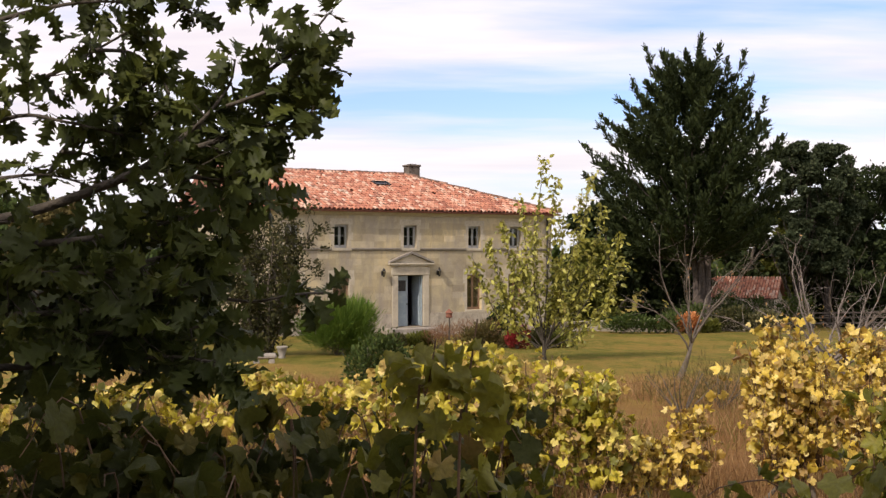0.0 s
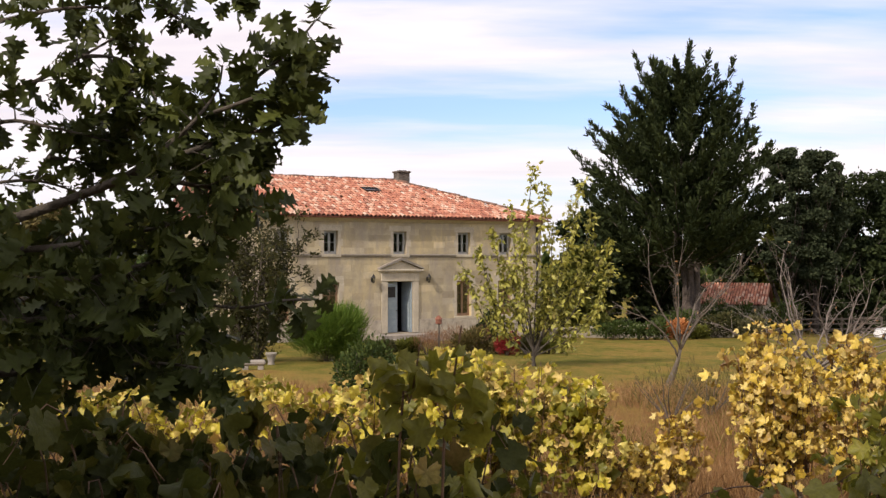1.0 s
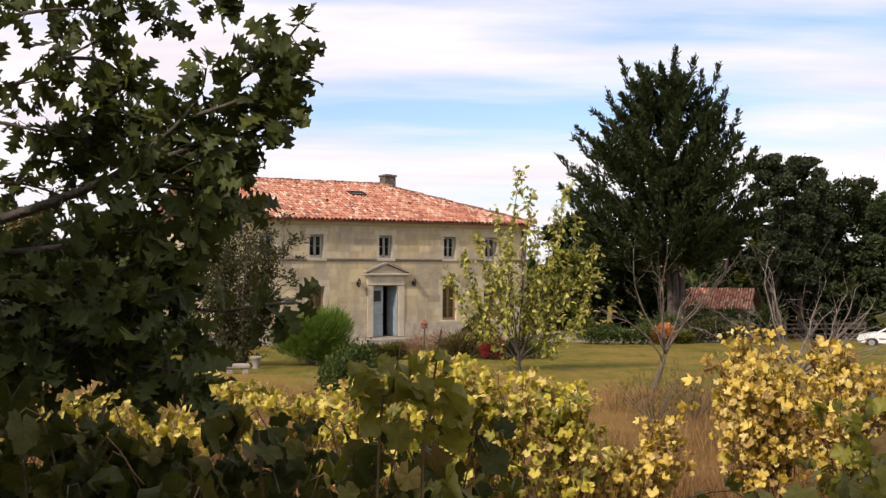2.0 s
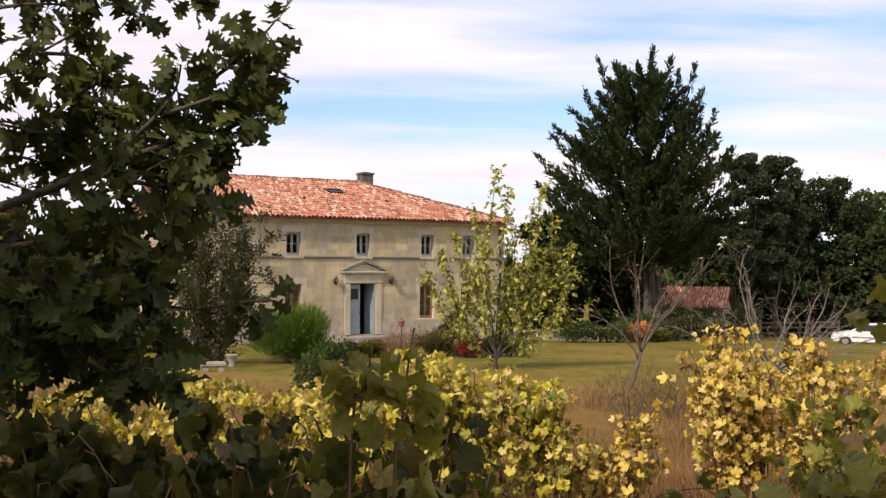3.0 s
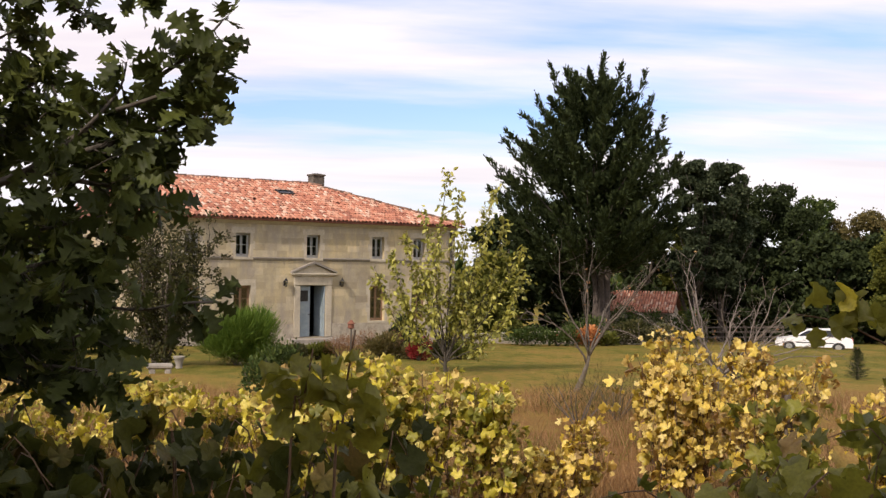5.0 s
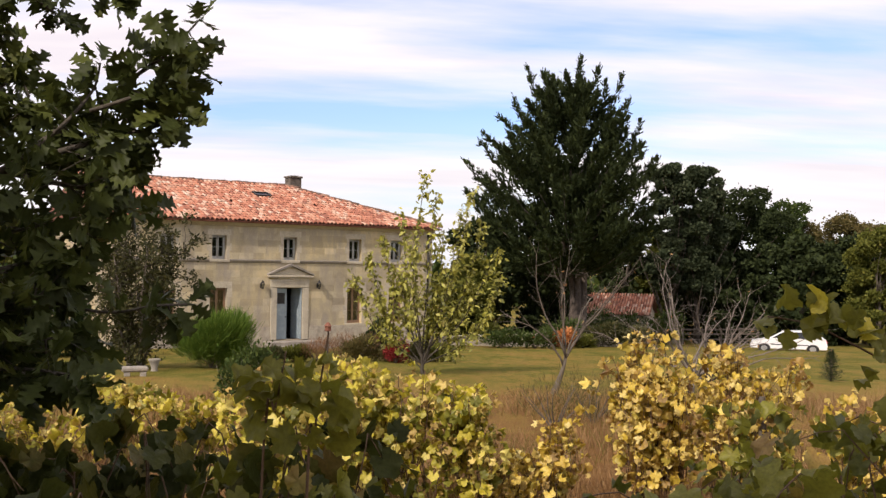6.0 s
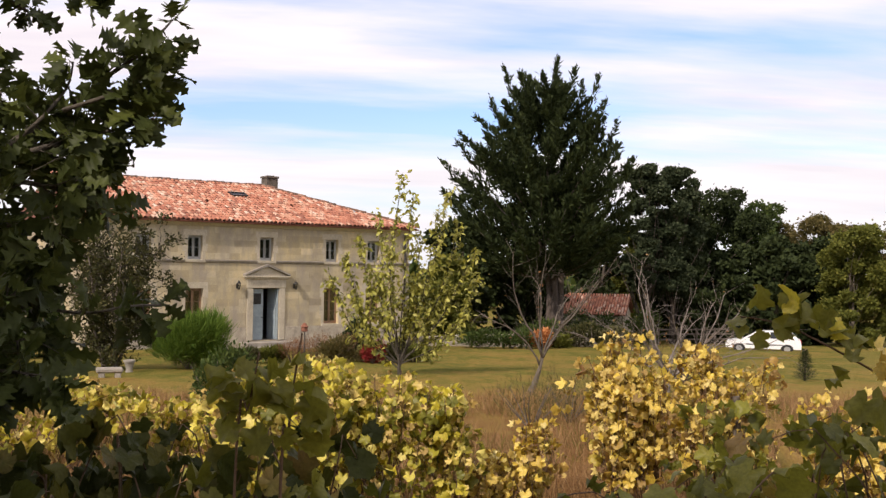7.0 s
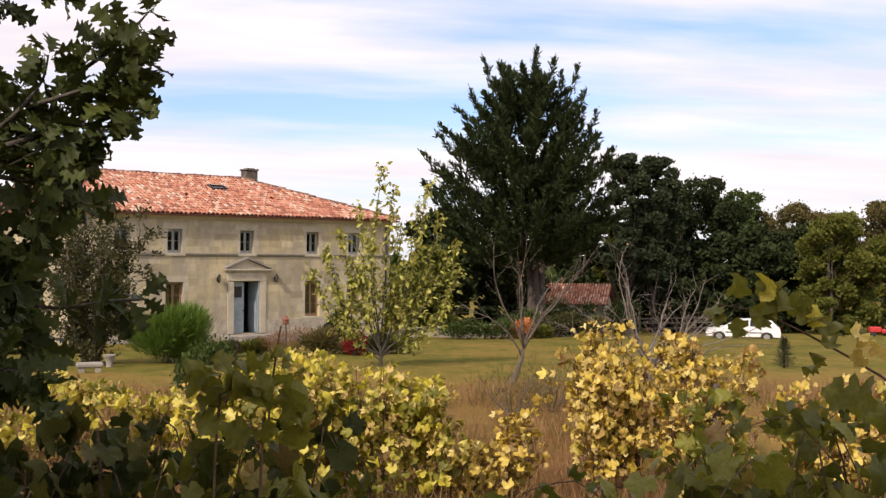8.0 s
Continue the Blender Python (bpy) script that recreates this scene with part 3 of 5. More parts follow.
def window_at(x, w, z0, z1, low):
    """A casement set deep in the reveal, with a stone surround."""
    paint = M_BROWN if low else M_FRAME
    win = part("window", Geo().box((x - w / 2 - 0.02, 0.20, z0 - 0.0), (x - w / 2 + 0.05, 0.26, z1)).box((x + w / 2 - 0.05, 0.20, z0), (x + w / 2 + 0.02, 0.26, z1))
               .box((x - w / 2, 0.20, z1 - 0.05), (x + w / 2, 0.26, z1 + 0.01)).box((x - w / 2, 0.20, z0 - 0.01), (x + w / 2, 0.27, z0 + 0.07)), paint, house, "small deep-set casement window in dressed stone")
    for s in (-1, 1):
        lo, hi = sorted((x + s * 0.012, x + s * (w / 2 - 0.05)))
        leaf = Geo()
        for a, b in (((lo, z0 + 0.07), (lo + 0.04, z1 - 0.05)), ((hi - 0.04, z0 + 0.07), (hi, z1 - 0.05)), ((lo, z1 - 0.10), (hi, z1 - 0.05)), ((lo, z0 + 0.07), (hi, z0 + 0.13))):
            leaf.box((a[0], 0.205, a[1]), (b[0], 0.245, b[1]))
        rows = 3 if low else 2
        for k in range(1, rows):
            z = z0 + 0.1 + (z1 - z0 - 0.18) * k / rows
            leaf.box((lo, 0.212, z - 0.012), (hi, 0.238, z + 0.012))
        part("casement", leaf, paint, win)
        part("pane", Geo().box((lo + 0.035, 0.222, z0 + 0.12), (hi - 0.035, 0.227, z1 - 0.09)), M_GLASS, win).visible_shadow = False
    if low:
        for s in (-1, 1):
            n = 13
            a = np.linspace(x + s * 0.10, x + s * (w / 2 - 0.01), n)
            y = 0.34 + 0.02 * np.cos(np.arange(n) * 2.1)
            v = np.r_[np.c_[a, y, np.full(n, z0 + 0.03)], np.c_[a, y, np.full(n, z1 - 0.02)]]
            i = np.arange(n - 1)
            part("curtain", (v, np.c_[i, i + 1, i + n + 1, i + n]), M_CURTAIN, win, "ochre curtain drawn to the side")
    part("sill", Geo().box((x - w / 2 - 0.14, -0.06, z0 - 0.13), (x + w / 2 + 0.14, 0.2, z0 - 0.002), 0.012), M_TRIM, win)
    part("lintel", Geo().box((x - w / 2 - 0.22, -0.012, z1 + 0.002), (x + w / 2 + 0.22, -0.002, z1 + 0.27), 0.004), M_TRIM, win)
    for s in (-1, 1):
        for k in range(4 if low else 3):
            h = (z1 - z0) / (4 if low else 3)
            d = 0.24 if k % 2 else 0.15
            a, b = sorted((x + s * (w / 2 + 0.001), x + s * (w / 2 + d)))
            part("jamb_stone", Geo().box((a, -0.012, z0 + k * h + 0.004), (b, -0.002, z0 + (k + 1) * h - 0.004), 0.004), M_TRIM, win)


for x in BAYS:
    window_at(x, UP_W, UP_Z0, UP_Z1, False)
    if x:
        window_at(x, LOW_W, LOW_Z0, LOW_Z1, True)

# the doorway with its pediment
way_in = part("doorway", Geo().box((-0.99, -0.08, 2.70), (0.99, -0.002, 3.17), 0.012), M_TRIM, house, "dressed stone doorway under a triangular pediment")
for a in (-0.97, 0.66):
    part("pilaster", Geo().box((a, -0.07, 0.31), (a + 0.31, -0.002, 2.68), 0.015), M_TRIM, way_in)
part("cornice", Geo().box((-1.16, -0.22, 3.175), (1.16, -0.002, 3.25), 0.015).box((-1.09, -0.15, 3.11), (1.09, -0.085, 3.172), 0.01), M_TRIM, way_in)
part("tympanum", Geo().prism([(-0.98, 3.255), (0.98, 3.255), (0, 3.66)], -0.09, -0.002), M_TRIM, way_in)
# shade along the raking edges comes from the darkened stone colour
for s in (-1, 1):
    part("raking_cornice", Geo().prism([(s * 1.18, 3.255), (s * 1.16, 3.34), (0.002 * s, 3.80), (0.002 * s, 3.685)][::s], -0.22, -0.002), M_BAND, way_in, "raking cornice in stone darkened for shade")
leaf = part("door_leaf", Geo().box((-0.645, 0.16, 0.33), (-0.05, 0.205, 2.66), 0.006), M_BLUE, way_in, "grey-blue painted door leaf, shut")
for z0, z1 in ((0.45, 1.05), (1.15, 1.75)):
    part("panel", Geo().box((-0.56, 0.148, z0), (-0.14, 0.158, z1), 0.004), M_BLUE, leaf)
part("fanlight_grille", Geo().box((-0.54, 0.15, 1.95), (-0.16, 0.158, 2.45)), M_IRON, leaf, "dark iron grille in the door leaf")
part("knob", Geo().turned([(0.015, 0), (0.015, 0.03), (0.035, 0.05), (0.03, 0.075)], 10, pose(-0.12, 0.16, 1.35, 90)), M_IRON, leaf)
leaf = part("open_door_leaf", Geo().box((0.0, -0.022, 0), (0.60, 0.022, 2.33), 0.006, pose(0.62, 0.2, 0.33, 0, 0, 100)), M_BLUE, way_in, "grey-blue door leaf standing open")
part("panel", Geo().box((0.08, 0.024, 0.12), (0.5, 0.034, 1.4), 0.004, pose(0.62, 0.2, 0.33, 0, 0, 100)), M_BLUE, leaf)
part("reveal_lining", Geo().box((0.60, 0.0, 0.32), (0.645, 0.16, 2.67), 0.004), M_BLUE, way_in)

# roof: a gable to the west, a hip to the east
OV = 0.36
RUN = DEPTH / 2 + OV
E0, HIPX, TOP = EAVE + 0.02, HALF - DEPTH / 2, RIDGE
xl, xr = -HALF - 0.15, HALF + OV
roof = part("roof", Geo().add([(xl, -OV, E0), (xr, -OV, E0), (HIPX, DEPTH / 2, TOP), (xl, DEPTH / 2, TOP), (xl, DEPTH + OV, E0), (xr, DEPTH + OV, E0),
                               (xl, -OV, E0 - 0.06), (xr, -OV, E0 - 0.06), (xl, DEPTH + OV, E0 - 0.06), (xr, DEPTH + OV, E0 - 0.06)],
                              [(0, 1, 2, 3), (1, 5, 2), (4, 3, 2, 5), (0, 6, 7, 1), (1, 7, 9, 5), (5, 9, 8, 4), (6, 8, 9, 7), (0, 3, 4, 8, 6)]), M_DECK, house, "red canal-tile roof with mossy patches")


def tile_shape(r0=0.10, r1=0.082, length=0.46, sides=5):
    """A half-round tapering tile along +y, thick at the rim."""
    v, f = [], []
    for y, r in ((0, r0), (length, r1)):
        for k in range(sides + 1):
            w = math.pi * k / sides
            v.append((r * math.cos(w), y, r * math.sin(w)))
    n = sides + 1
    f += [(k, k + n, k + n + 1, k + 1) for k in range(sides)]
    m = len(v)
    for k in range(n):
        w = math.pi * k / sides
        v.append(((r0 - 0.018) * math.cos(w), 0.0, (r0 - 0.018) * math.sin(w)))
    f += [(k, k + 1, m + k + 1, m + k) for k in range(sides)]
    return np.array(v), np.array(f)


TV, TF = tile_shape()
tile_mesh = mesh_of("tile", TV, TF, True)
tile_mesh.materials.append(M_TILE)
pitch_angle = math.atan2(TOP - E0, RUN)
rest, count = [], 0
STEP, GAIN = 0.212, 0.372
for col in range(int((xr - xl) / STEP)):
    x = xl + 0.1 + col * STEP
    for row in range(17):
        y = row * GAIN
        plan = y * math.cos(pitch_angle)
        if plan > RUN - 0.12 or (x > HIPX and plan > (xr - x) / (xr - HIPX) * RUN - 0.10):
            continue
        if rng.random() < 0.004:
            continue
        m = (Matrix.Translation((x + rng.normal(0, 0.008), -OV - 0.05, E0 + 0.015)) @ Matrix.Rotation(pitch_angle, 4, "X") @
             Matrix.Translation((0, y + rng.normal(0, 0.012), rng.normal(0.012, 0.007))) @ Matrix.Rotation(radians(rng.normal(0, 1.6)), 4, "Z") @ Matrix.Rotation(radians(-2.5), 4, "X"))
        if row < 4 and count < 300:
            count += 1
            t = new("tile", tile_mesh)
            t.parent, t.matrix_local = roof, m
        else:
            a = np.array(m)
            rest.append((TV @ a[:3, :3].T + a[:3, 3], TF))
part("tile_field", join(*rest), M_TILES, roof, smooth=True)["kind"] = "stuff"


def capping(p, q, name, r=0.13):
    """A line of larger half-round tiles in mortar from p to q."""
    p, q = Vector(p), Vector(q)
    n = int((q - p).length / 0.40)
    big, bf = tile_shape(r, r * 0.85, 0.46)
    turn = np.array((q - p).to_track_quat("Y", "Z").to_matrix())
    part(name, join(*[(big @ (turn @ np.array(Matrix.Rotation(rng.normal(0, .03), 3, "Z"))).T + np.array(p.lerp(q, i / n)) + (0, 0, rng.normal(0.01, 0.012)), bf) for i in range(n)]), M_RIDGE, roof, smooth=True)


capping((HIPX, DEPTH / 2, TOP + 0.02), (xl, DEPTH / 2, TOP + 0.02), "ridge_tiles")
capping((xr, -OV, E0 + 0.06), (HIPX, DEPTH / 2, TOP + 0.03), "hip_tiles")
capping((xr, DEPTH + OV, E0 + 0.06), (HIPX, DEPTH / 2, TOP + 0.03), "hip_tiles")


def chimney(x, y, w, d, z1):
    c = part("chimney", Geo().box((x - w / 2, y - d / 2, RIDGE - 0.8), (x + w / 2, y + d / 2, z1), 0.02), M_DARKSTONE, house, "squat sooty stone chimney stack")
    part("chimney_cap", Geo().box((x - w / 2 - 0.05, y - d / 2 - 0.05, z1 + 0.002), (x + w / 2 + 0.05, y + d / 2 + 0.05, z1 + 0.10), 0.02), M_DARKSTONE, c)
    part("flue", Geo().box((x - w / 2 + 0.12, y - d / 2 + 0.12, z1 + 0.102), (x + w / 2 - 0.12, y + d / 2 - 0.12, z1 + 0.14), 0.02), M_IRON, c)


chimney(3.12, 5.7, 0.66, 0.6, 8.24)
chimney(-5.75, 5.7, 0.66, 0.6, 8.55)


sky_m = Matrix.Translation((0.22, 3.45, E0 + (3.45 + OV) / RUN * (TOP - E0) + 0.09)) @ Matrix.Rotation(pitch_angle, 4, "X")
light = part("roof_window", Geo().box((-0.42, -0.28, 0.0), (0.42, -0.20, 0.10), 0, sky_m).box((-0.42, 0.20, 0.0), (0.42, 0.28, 0.10), 0, sky_m).box((-0.42, -0.20, 0.0), (-0.35, 0.20, 0.10), 0, sky_m).box((0.35, -0.20, 0.0), (0.42, 0.20, 0.10), 0, sky_m), M_IRON, roof, "small dark-framed roof window among the tiles")
part("pane", Geo().box((-0.35, -0.20, 0.05), (0.35, 0.20, 0.06), 0, sky_m), M_CARGLASS, light)
part("downpipe", Geo().tube([(HALF - 0.30, -0.10, 5.45), (HALF - 0.30, -0.10, -0.4)], [0.05, 0.05], 8), M_IRON, house, "dark iron downpipe at the corner", smooth=True)


def wall_lantern(x):
    ob = thing("wall_lantern", HOUSE @ pose(x, 0, 2.68), "black iron lantern on a wall bracket beside the door", "lantern", "lanterns by the door")
    part("bracket", Geo().box((-0.05, -0.02, 0.0), (0.05, -0.002, 0.22), 0.006).tube([(0, -0.02, 0.16), (0, -0.10, 0.24), (0, -0.18, 0.26)], [0.012] * 3), M_IRON, ob)
    part("glass_body", Geo().turned([(0.05, 0), (0.085, 0.20)], 6, pose(0, -0.18, 0)), M_GLASS, ob)
    part("cage", Geo().turned([(0.02, -0.06), (0.06, -0.02), (0.06, 0.0)], 6, pose(0, -0.18, 0)).turned([(0.11, 0.205), (0.07, 0.28), (0.02, 0.33), (0.02, 0.37)], 6, pose(0, -0.18, 0))
         .tube([(0.05, -0.18, 0), (0.087, -0.18, 0.2)], [0.008] * 2, 4).tube([(-0.05, -0.18, 0), (-0.087, -0.18, 0.2)], [0.008] * 2, 4).tube([(0, -0.13, 0), (0, -0.09, 0.2)], [0.008] * 2, 4).tube([(0, -0.23, 0), (0, -0.27, 0.2)], [0.008] * 2, 4), M_IRON, ob)


wall_lantern(-1.45)
wall_lantern(1.45)
steps = thing("door_steps", HOUSE @ pose(0, 0, -0.2), "worn grey stone steps before the door", "steps")
part("landing", Geo().box((-1.35, -0.95, -0.3), (1.35, -0.06, 0.48), 0.02), M_BAND, steps)
part("tread", Geo().box((-1.6, -1.32, -0.3), (1.6, -0.96, 0.31), 0.02), M_BAND, steps)
part("tread", Geo().box((-1.8, -1.70, -0.3), (1.8, -1.33, 0.14), 0.02), M_BAND, steps)

# ---- garden wall and shed ----


def garden_wall():
    a, b = Vector((6.0, 53.15, 0)), Vector((16.8, 57.99, 0))
    d = (b - a).normalized()
    ob = thing("garden_wall", Matrix.Translation(a) @ Matrix.Rotation(math.atan2(d.y, d.x), 4, "Z"), "low pale rendered garden wall with stone coping", "wall")
    L = (b - a).length
    part("wall_body", Geo().box((0, 0, -2.0), (L, 0.4, 0.10), 0.02), M_RUBBLE, ob)
    x = 0.0
    while x < L - 0.4:
        w = rng.uniform(0.55, 0.95)
        part("coping_stone", Geo().box((x, -0.05, 0.105), (min(x + w - 0.012, L), 0.45, 0.20 + rng.normal(0, 0.008)), 0.02), M_RUBBLE, ob)
        x += w
    

garden_wall()


def shed():
    ob = thing("garden_shed", (18.5, 65.98, -1.1, 0, 0, -24), "low stone shed with a red tiled roof", "shed")
    ob.scale = (0.8, 1.0, 0.74)
    part("wall", wall_with_openings(-3.2, 2.9, 0, 2.75, [(-2.4, -1.5, 0, 1.9)], 0.35), M_RUBBLE, ob)
    part("wall", Geo().box((-3.2, 4.2, 0), (2.9, 4.5, 2.75)), M_RUBBLE, ob)
    for x in (-3.2, 2.6):
        part("wall", Geo().prism([(0.352, 0), (4.198, 0), (4.198, 2.75), (2.25, 3.75), (0.352, 2.75)], x, x + 0.3, Matrix(((0, 1, 0, 0), (1, 0, 0, 0), (0, 0, 1, 0), (0, 0, 0, 1)))), M_RUBBLE, ob)
    r = part("shed_roof", Geo().add([(-3.5, -0.3, 2.6), (3.2, -0.3, 2.6), (3.2, 2.25, 4.25), (-3.5, 2.25, 4.25), (-3.5, 4.8, 2.6), (3.2, 4.8, 2.6), (-3.5, 2.25, 4.1), (3.2, 2.25, 4.1)],
                                    [(0, 1, 2, 3), (3, 2, 5, 4), (0, 6, 7, 1), (4, 5, 7, 6), (0, 3, 6), (1, 7, 2), (3, 4, 6), (2, 7, 5)]), M_DECK, ob)
    ang = math.atan2(1.65, 2.55)
    bits = []
    for c in range(30):
        for k in range(8):
            m = np.array(Matrix.Translation((-3.4 + c * 0.222, -0.34, 2.62)) @ Matrix.Rotation(ang, 4, "X") @ Matrix.Translation((rng.normal(0, .008), k * 0.39, rng.normal(.01, .006))))
            bits.append((TV @ m[:3, :3].T + m[:3, 3], TF))
    part("tile_field", join(*bits), M_TILES, r, smooth=True)["kind"] = "stuff"
    part("door", Geo().box((-2.38, 0.1, 0.02), (-1.52, 0.15, 1.88), 0.01), M_FENCE, ob)


shed()

# ---- trees ----


def limb(g, a, way, length, r, lift=0.3, wiggle=0.12, n=6, sides=5):
    """A crooked tapering limb; returns its points."""
    pts, d = [np.array(a, dtype=float)], unit(np.array(way, dtype=float))
    for i in range(n):
        d = unit(d + rng.normal(0, wiggle, 3) + (0, 0, lift / n))
        pts.append(pts[-1] + d * length / n)
    g.tube(pts, list(np.linspace(r, r * 0.25, n + 1)), sides)
    return np.array(pts)


def crown_points(blobs, n, shell=0.55):
    """Places in the blobs (x, y, z, rx, ry, rz), thicker towards their outsides."""
    b = np.array(blobs, dtype=float)
    w = (b[:, 3] * b[:, 4] + b[:, 3] * b[:, 5])
    i = rng.choice(len(b), n, p=w / w.sum())
    d = unit(rng.normal(0, 1, (n, 3)))
    r = (shell + (1 - shell) * rng.random(n)) * (1 + 0.22 * rng.normal(0, 1, n) * (rng.random(n) < 0.35))
    return b[i, :3] + d * r[:, None] * b[i, 3:], d


def broad_tree(x, y, height, spread, mat, leaves, size, label, name="tree", trunk=0.22, low=0.28, group="", blobs=30, shape="clump", bark=None):
    z = float(ground_z(x, y))
    ob = thing(name, (x, y, z - 0.1), label, "tree", group)
    g = Geo()
    top = limb(g, (0, 0, -0.2), (rng.normal(0, .06), rng.normal(0, .06), 1), height * 0.75, trunk, 0.2, 0.07, 8, 7)
    bl = []
    for i in range(blobs):
        u = (i + 0.5) / blobs
        h = height * (low + (0.93 - low) * u)
        w = spread * math.sqrt(max(0.05, 1 - ((u - 0.38) / 0.72) ** 2))
        a = i * 2.4 + rng.normal(0, .3)
        q = rng.uniform(0.2, 0.86) * w
        c = (q * math.cos(a), q * math.sin(a), h)
        s = spread * rng.uniform(0.17, 0.36)
        bl.append((*c, s, s, s * rng.uniform(0.55, 0.85)))
        j = int(np.clip(u * 6, 1, 7))
        limb(g, top[j], np.array(c) - top[j], np.linalg.norm(np.array(c) - top[j]), trunk * 0.2, 0.1, 0.1, 5, 4)
    part("trunk", g, bark or M_BARK, ob, smooth=True)
    p, d = crown_points(bl, leaves)
    part("crown", scatter(shape, p, d, size * rng.uniform(0.5, 1.25, leaves), d, 0.9), mat, ob)
    return ob


def cypress(x, y, height):
    """A many-stemmed cypress: long feathered plumes that rise outwards from the stems and end in ragged points."""
    z = float(ground_z(x, y))
    ob = thing("cypress_tree", (x, y, z - 0.1), "tall dark many-stemmed cypress with ragged pointed plumes", "tree")
    g, at, way, sz = Geo(), [], [], []
    for k in range(6):
        a = k * 1.05 + 0.3
        d = np.array((math.cos(a), math.sin(a) * 0.8, 0))
        line = bend([d * 0.40, d * 0.35 + (0.1, 0, height * 0.2), d * 0.9 + (-0.3, 0, height * 0.42), d * 1.4 + (-0.4, 0, height * 0.68)], 14)
        g.tube(line, list(np.linspace(0.26, 0.05, 14)), 7)

    def feather(start, tip, n, size, loose):
        """Small sprays laid along a twig, closing to a point."""
        u = rng.random(n) ** 0.8
        ahead = tip - start
        d = unit(ahead)
        off = rng.normal(0, loose, (n, 3)) * (1.1 - u)[:, None]
        at.extend(start + ahead * u[:, None] + off)
        way.extend(d + off * 1.4 / max(loose, 0.05) * 0.35 + (0, 0, 0.15))
        sz.extend(size * rng.uniform(0.7, 1.25, n) * (1.1 - 0.45 * u))

    def plume(start, tip, full, size=0.29):
        """A bough with side feathers on two ranks, the outermost running on as its point."""
        start, tip = np.array(start, dtype=float), np.array(tip, dtype=float)
        L = np.linalg.norm(tip - start)
        line = bend([start, start * 0.5 + tip * 0.5 + (0, 0, -0.07 * L), tip], 12)
        for j in range(full):
            u = 0.25 + 0.72 * (j + 0.5 * rng.random()) / full
            i = min(int(u * 11), 10)
            d = unit(line[i + 1] - line[i])
            side = unit(np.cross(d, rng.normal(0, 1, 3)))
            reach = (0.10 + 0.95 * (1 - u)) * min(1.25, 0.30 * L) * rng.uniform(0.6, 1.25)
            p = line[i] + (line[i + 1] - line[i]) * (u * 11 - i)
            feather(p, p + d * reach * 1.1 + side * reach * 0.5 + (0, 0, 0.12 * reach), 18, size * 1.08, 0.08)
        feather(line[5], tip, 46, size, 0.11)
        feather(line[8], tip + unit(tip - line[8]) * 0.25, 34, size * 0.8, 0.06)
        return line

    us = (0.30, 0.41, 0.53, 0.64, 0.74, 0.80, 0.86, 0.95)
    rs = (4.6, 5.2, 5.6, 5.4, 4.3, 3.5, 2.4, 1.0)
    n = 270
    for k in range(n):
        u = 0.33 + 0.58 * ((k + 0.5) / n)
        a = k * 2.39996 + rng.normal(0, 0.2)
        R = float(np.interp(u, us, rs)) * rng.choice([0.35, 0.55, 0.75, 0.9, 1.0]) * rng.uniform(0.92, 1.06)
        d = np.array((math.cos(a), math.sin(a), 0))
        h = height * u + rng.normal(0, 0.3)
        start = d * 0.5 + (-0.5, 0, max(height * 0.24, h - 0.62 * R - 0.4))
        line = plume(start, d * R + (-0.7, 0, h), int(7 + 1.6 * R))
        if k % 3 == 0 and u < 0.75:
            g.tube(line[::3], list(np.linspace(0.07, 0.015, len(line[::3]))), 4)
    # the points that stand clear of the crown
    for dx, h in ((-3.05, 15.7), (-3.75, 14.0), (-1.75, 15.8), (0.0, 16.3), (0.75, 15.6), (1.5, 15.0), (2.45, 15.4), (2.95, 14.1), (3.85, 13.1), (3.5, 11.9), (4.6, 10.7)):
        plume((dx * 0.45, rng.normal(0, 0.5), h - 3.6 - 0.25 * abs(dx)), (dx, rng.normal(0, 0.7), h), 11, 0.27)
    for dx, h in ((-4.5, 12.9), (-5.3, 12.1), (-5.9, 11.2), (-6.35, 10.4), (-5.6, 9.8), (-6.4, 8.7), (-5.7, 7.6), (4.9, 9.3), (4.7, 8.0), (-4.9, 6.6), (4.2, 6.9)):
        plume((dx * 0.35, rng.normal(0, 0.5), h - 0.62 * abs(dx)), (dx, rng.normal(0, 0.9), h), 13, 0.27)
    part("trunk", g, M_CYPBARK, ob, "several red-brown fluted trunks from one foot", smooth=True)
    part("crown", scatter("spray", at, way, np.array(sz), None, 0.7), M_SPRAY, ob)


cypress(14.2, 57.65, 16.3)

WOODS = "trees at the edge of the lawn"
broad_tree(23.5, 69.81, 13.3, 2.3, M_PINE, 26000, 0.20, "dark round-headed pine with a bare trunk", "pine_tree", 0.25, 0.30, WOODS, bark=M_CYPBARK)
broad_tree(26.1, 70.94, 13.3, 2.6, M_PINE, 30000, 0.20, "dark round-headed pine with a bare trunk", "pine_tree", 0.25, 0.26, WOODS, bark=M_CYPBARK)
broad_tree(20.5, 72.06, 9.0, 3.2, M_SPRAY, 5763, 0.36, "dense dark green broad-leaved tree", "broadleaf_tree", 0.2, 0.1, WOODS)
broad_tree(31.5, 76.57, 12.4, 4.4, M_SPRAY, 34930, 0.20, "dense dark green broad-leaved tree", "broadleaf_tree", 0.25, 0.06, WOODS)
broad_tree(35.8, 78.82, 11.8, 4.6, M_WOOD, 34930, 0.20, "dense dark green broad-leaved tree", "broadleaf_tree", 0.25, 0.06, WOODS)
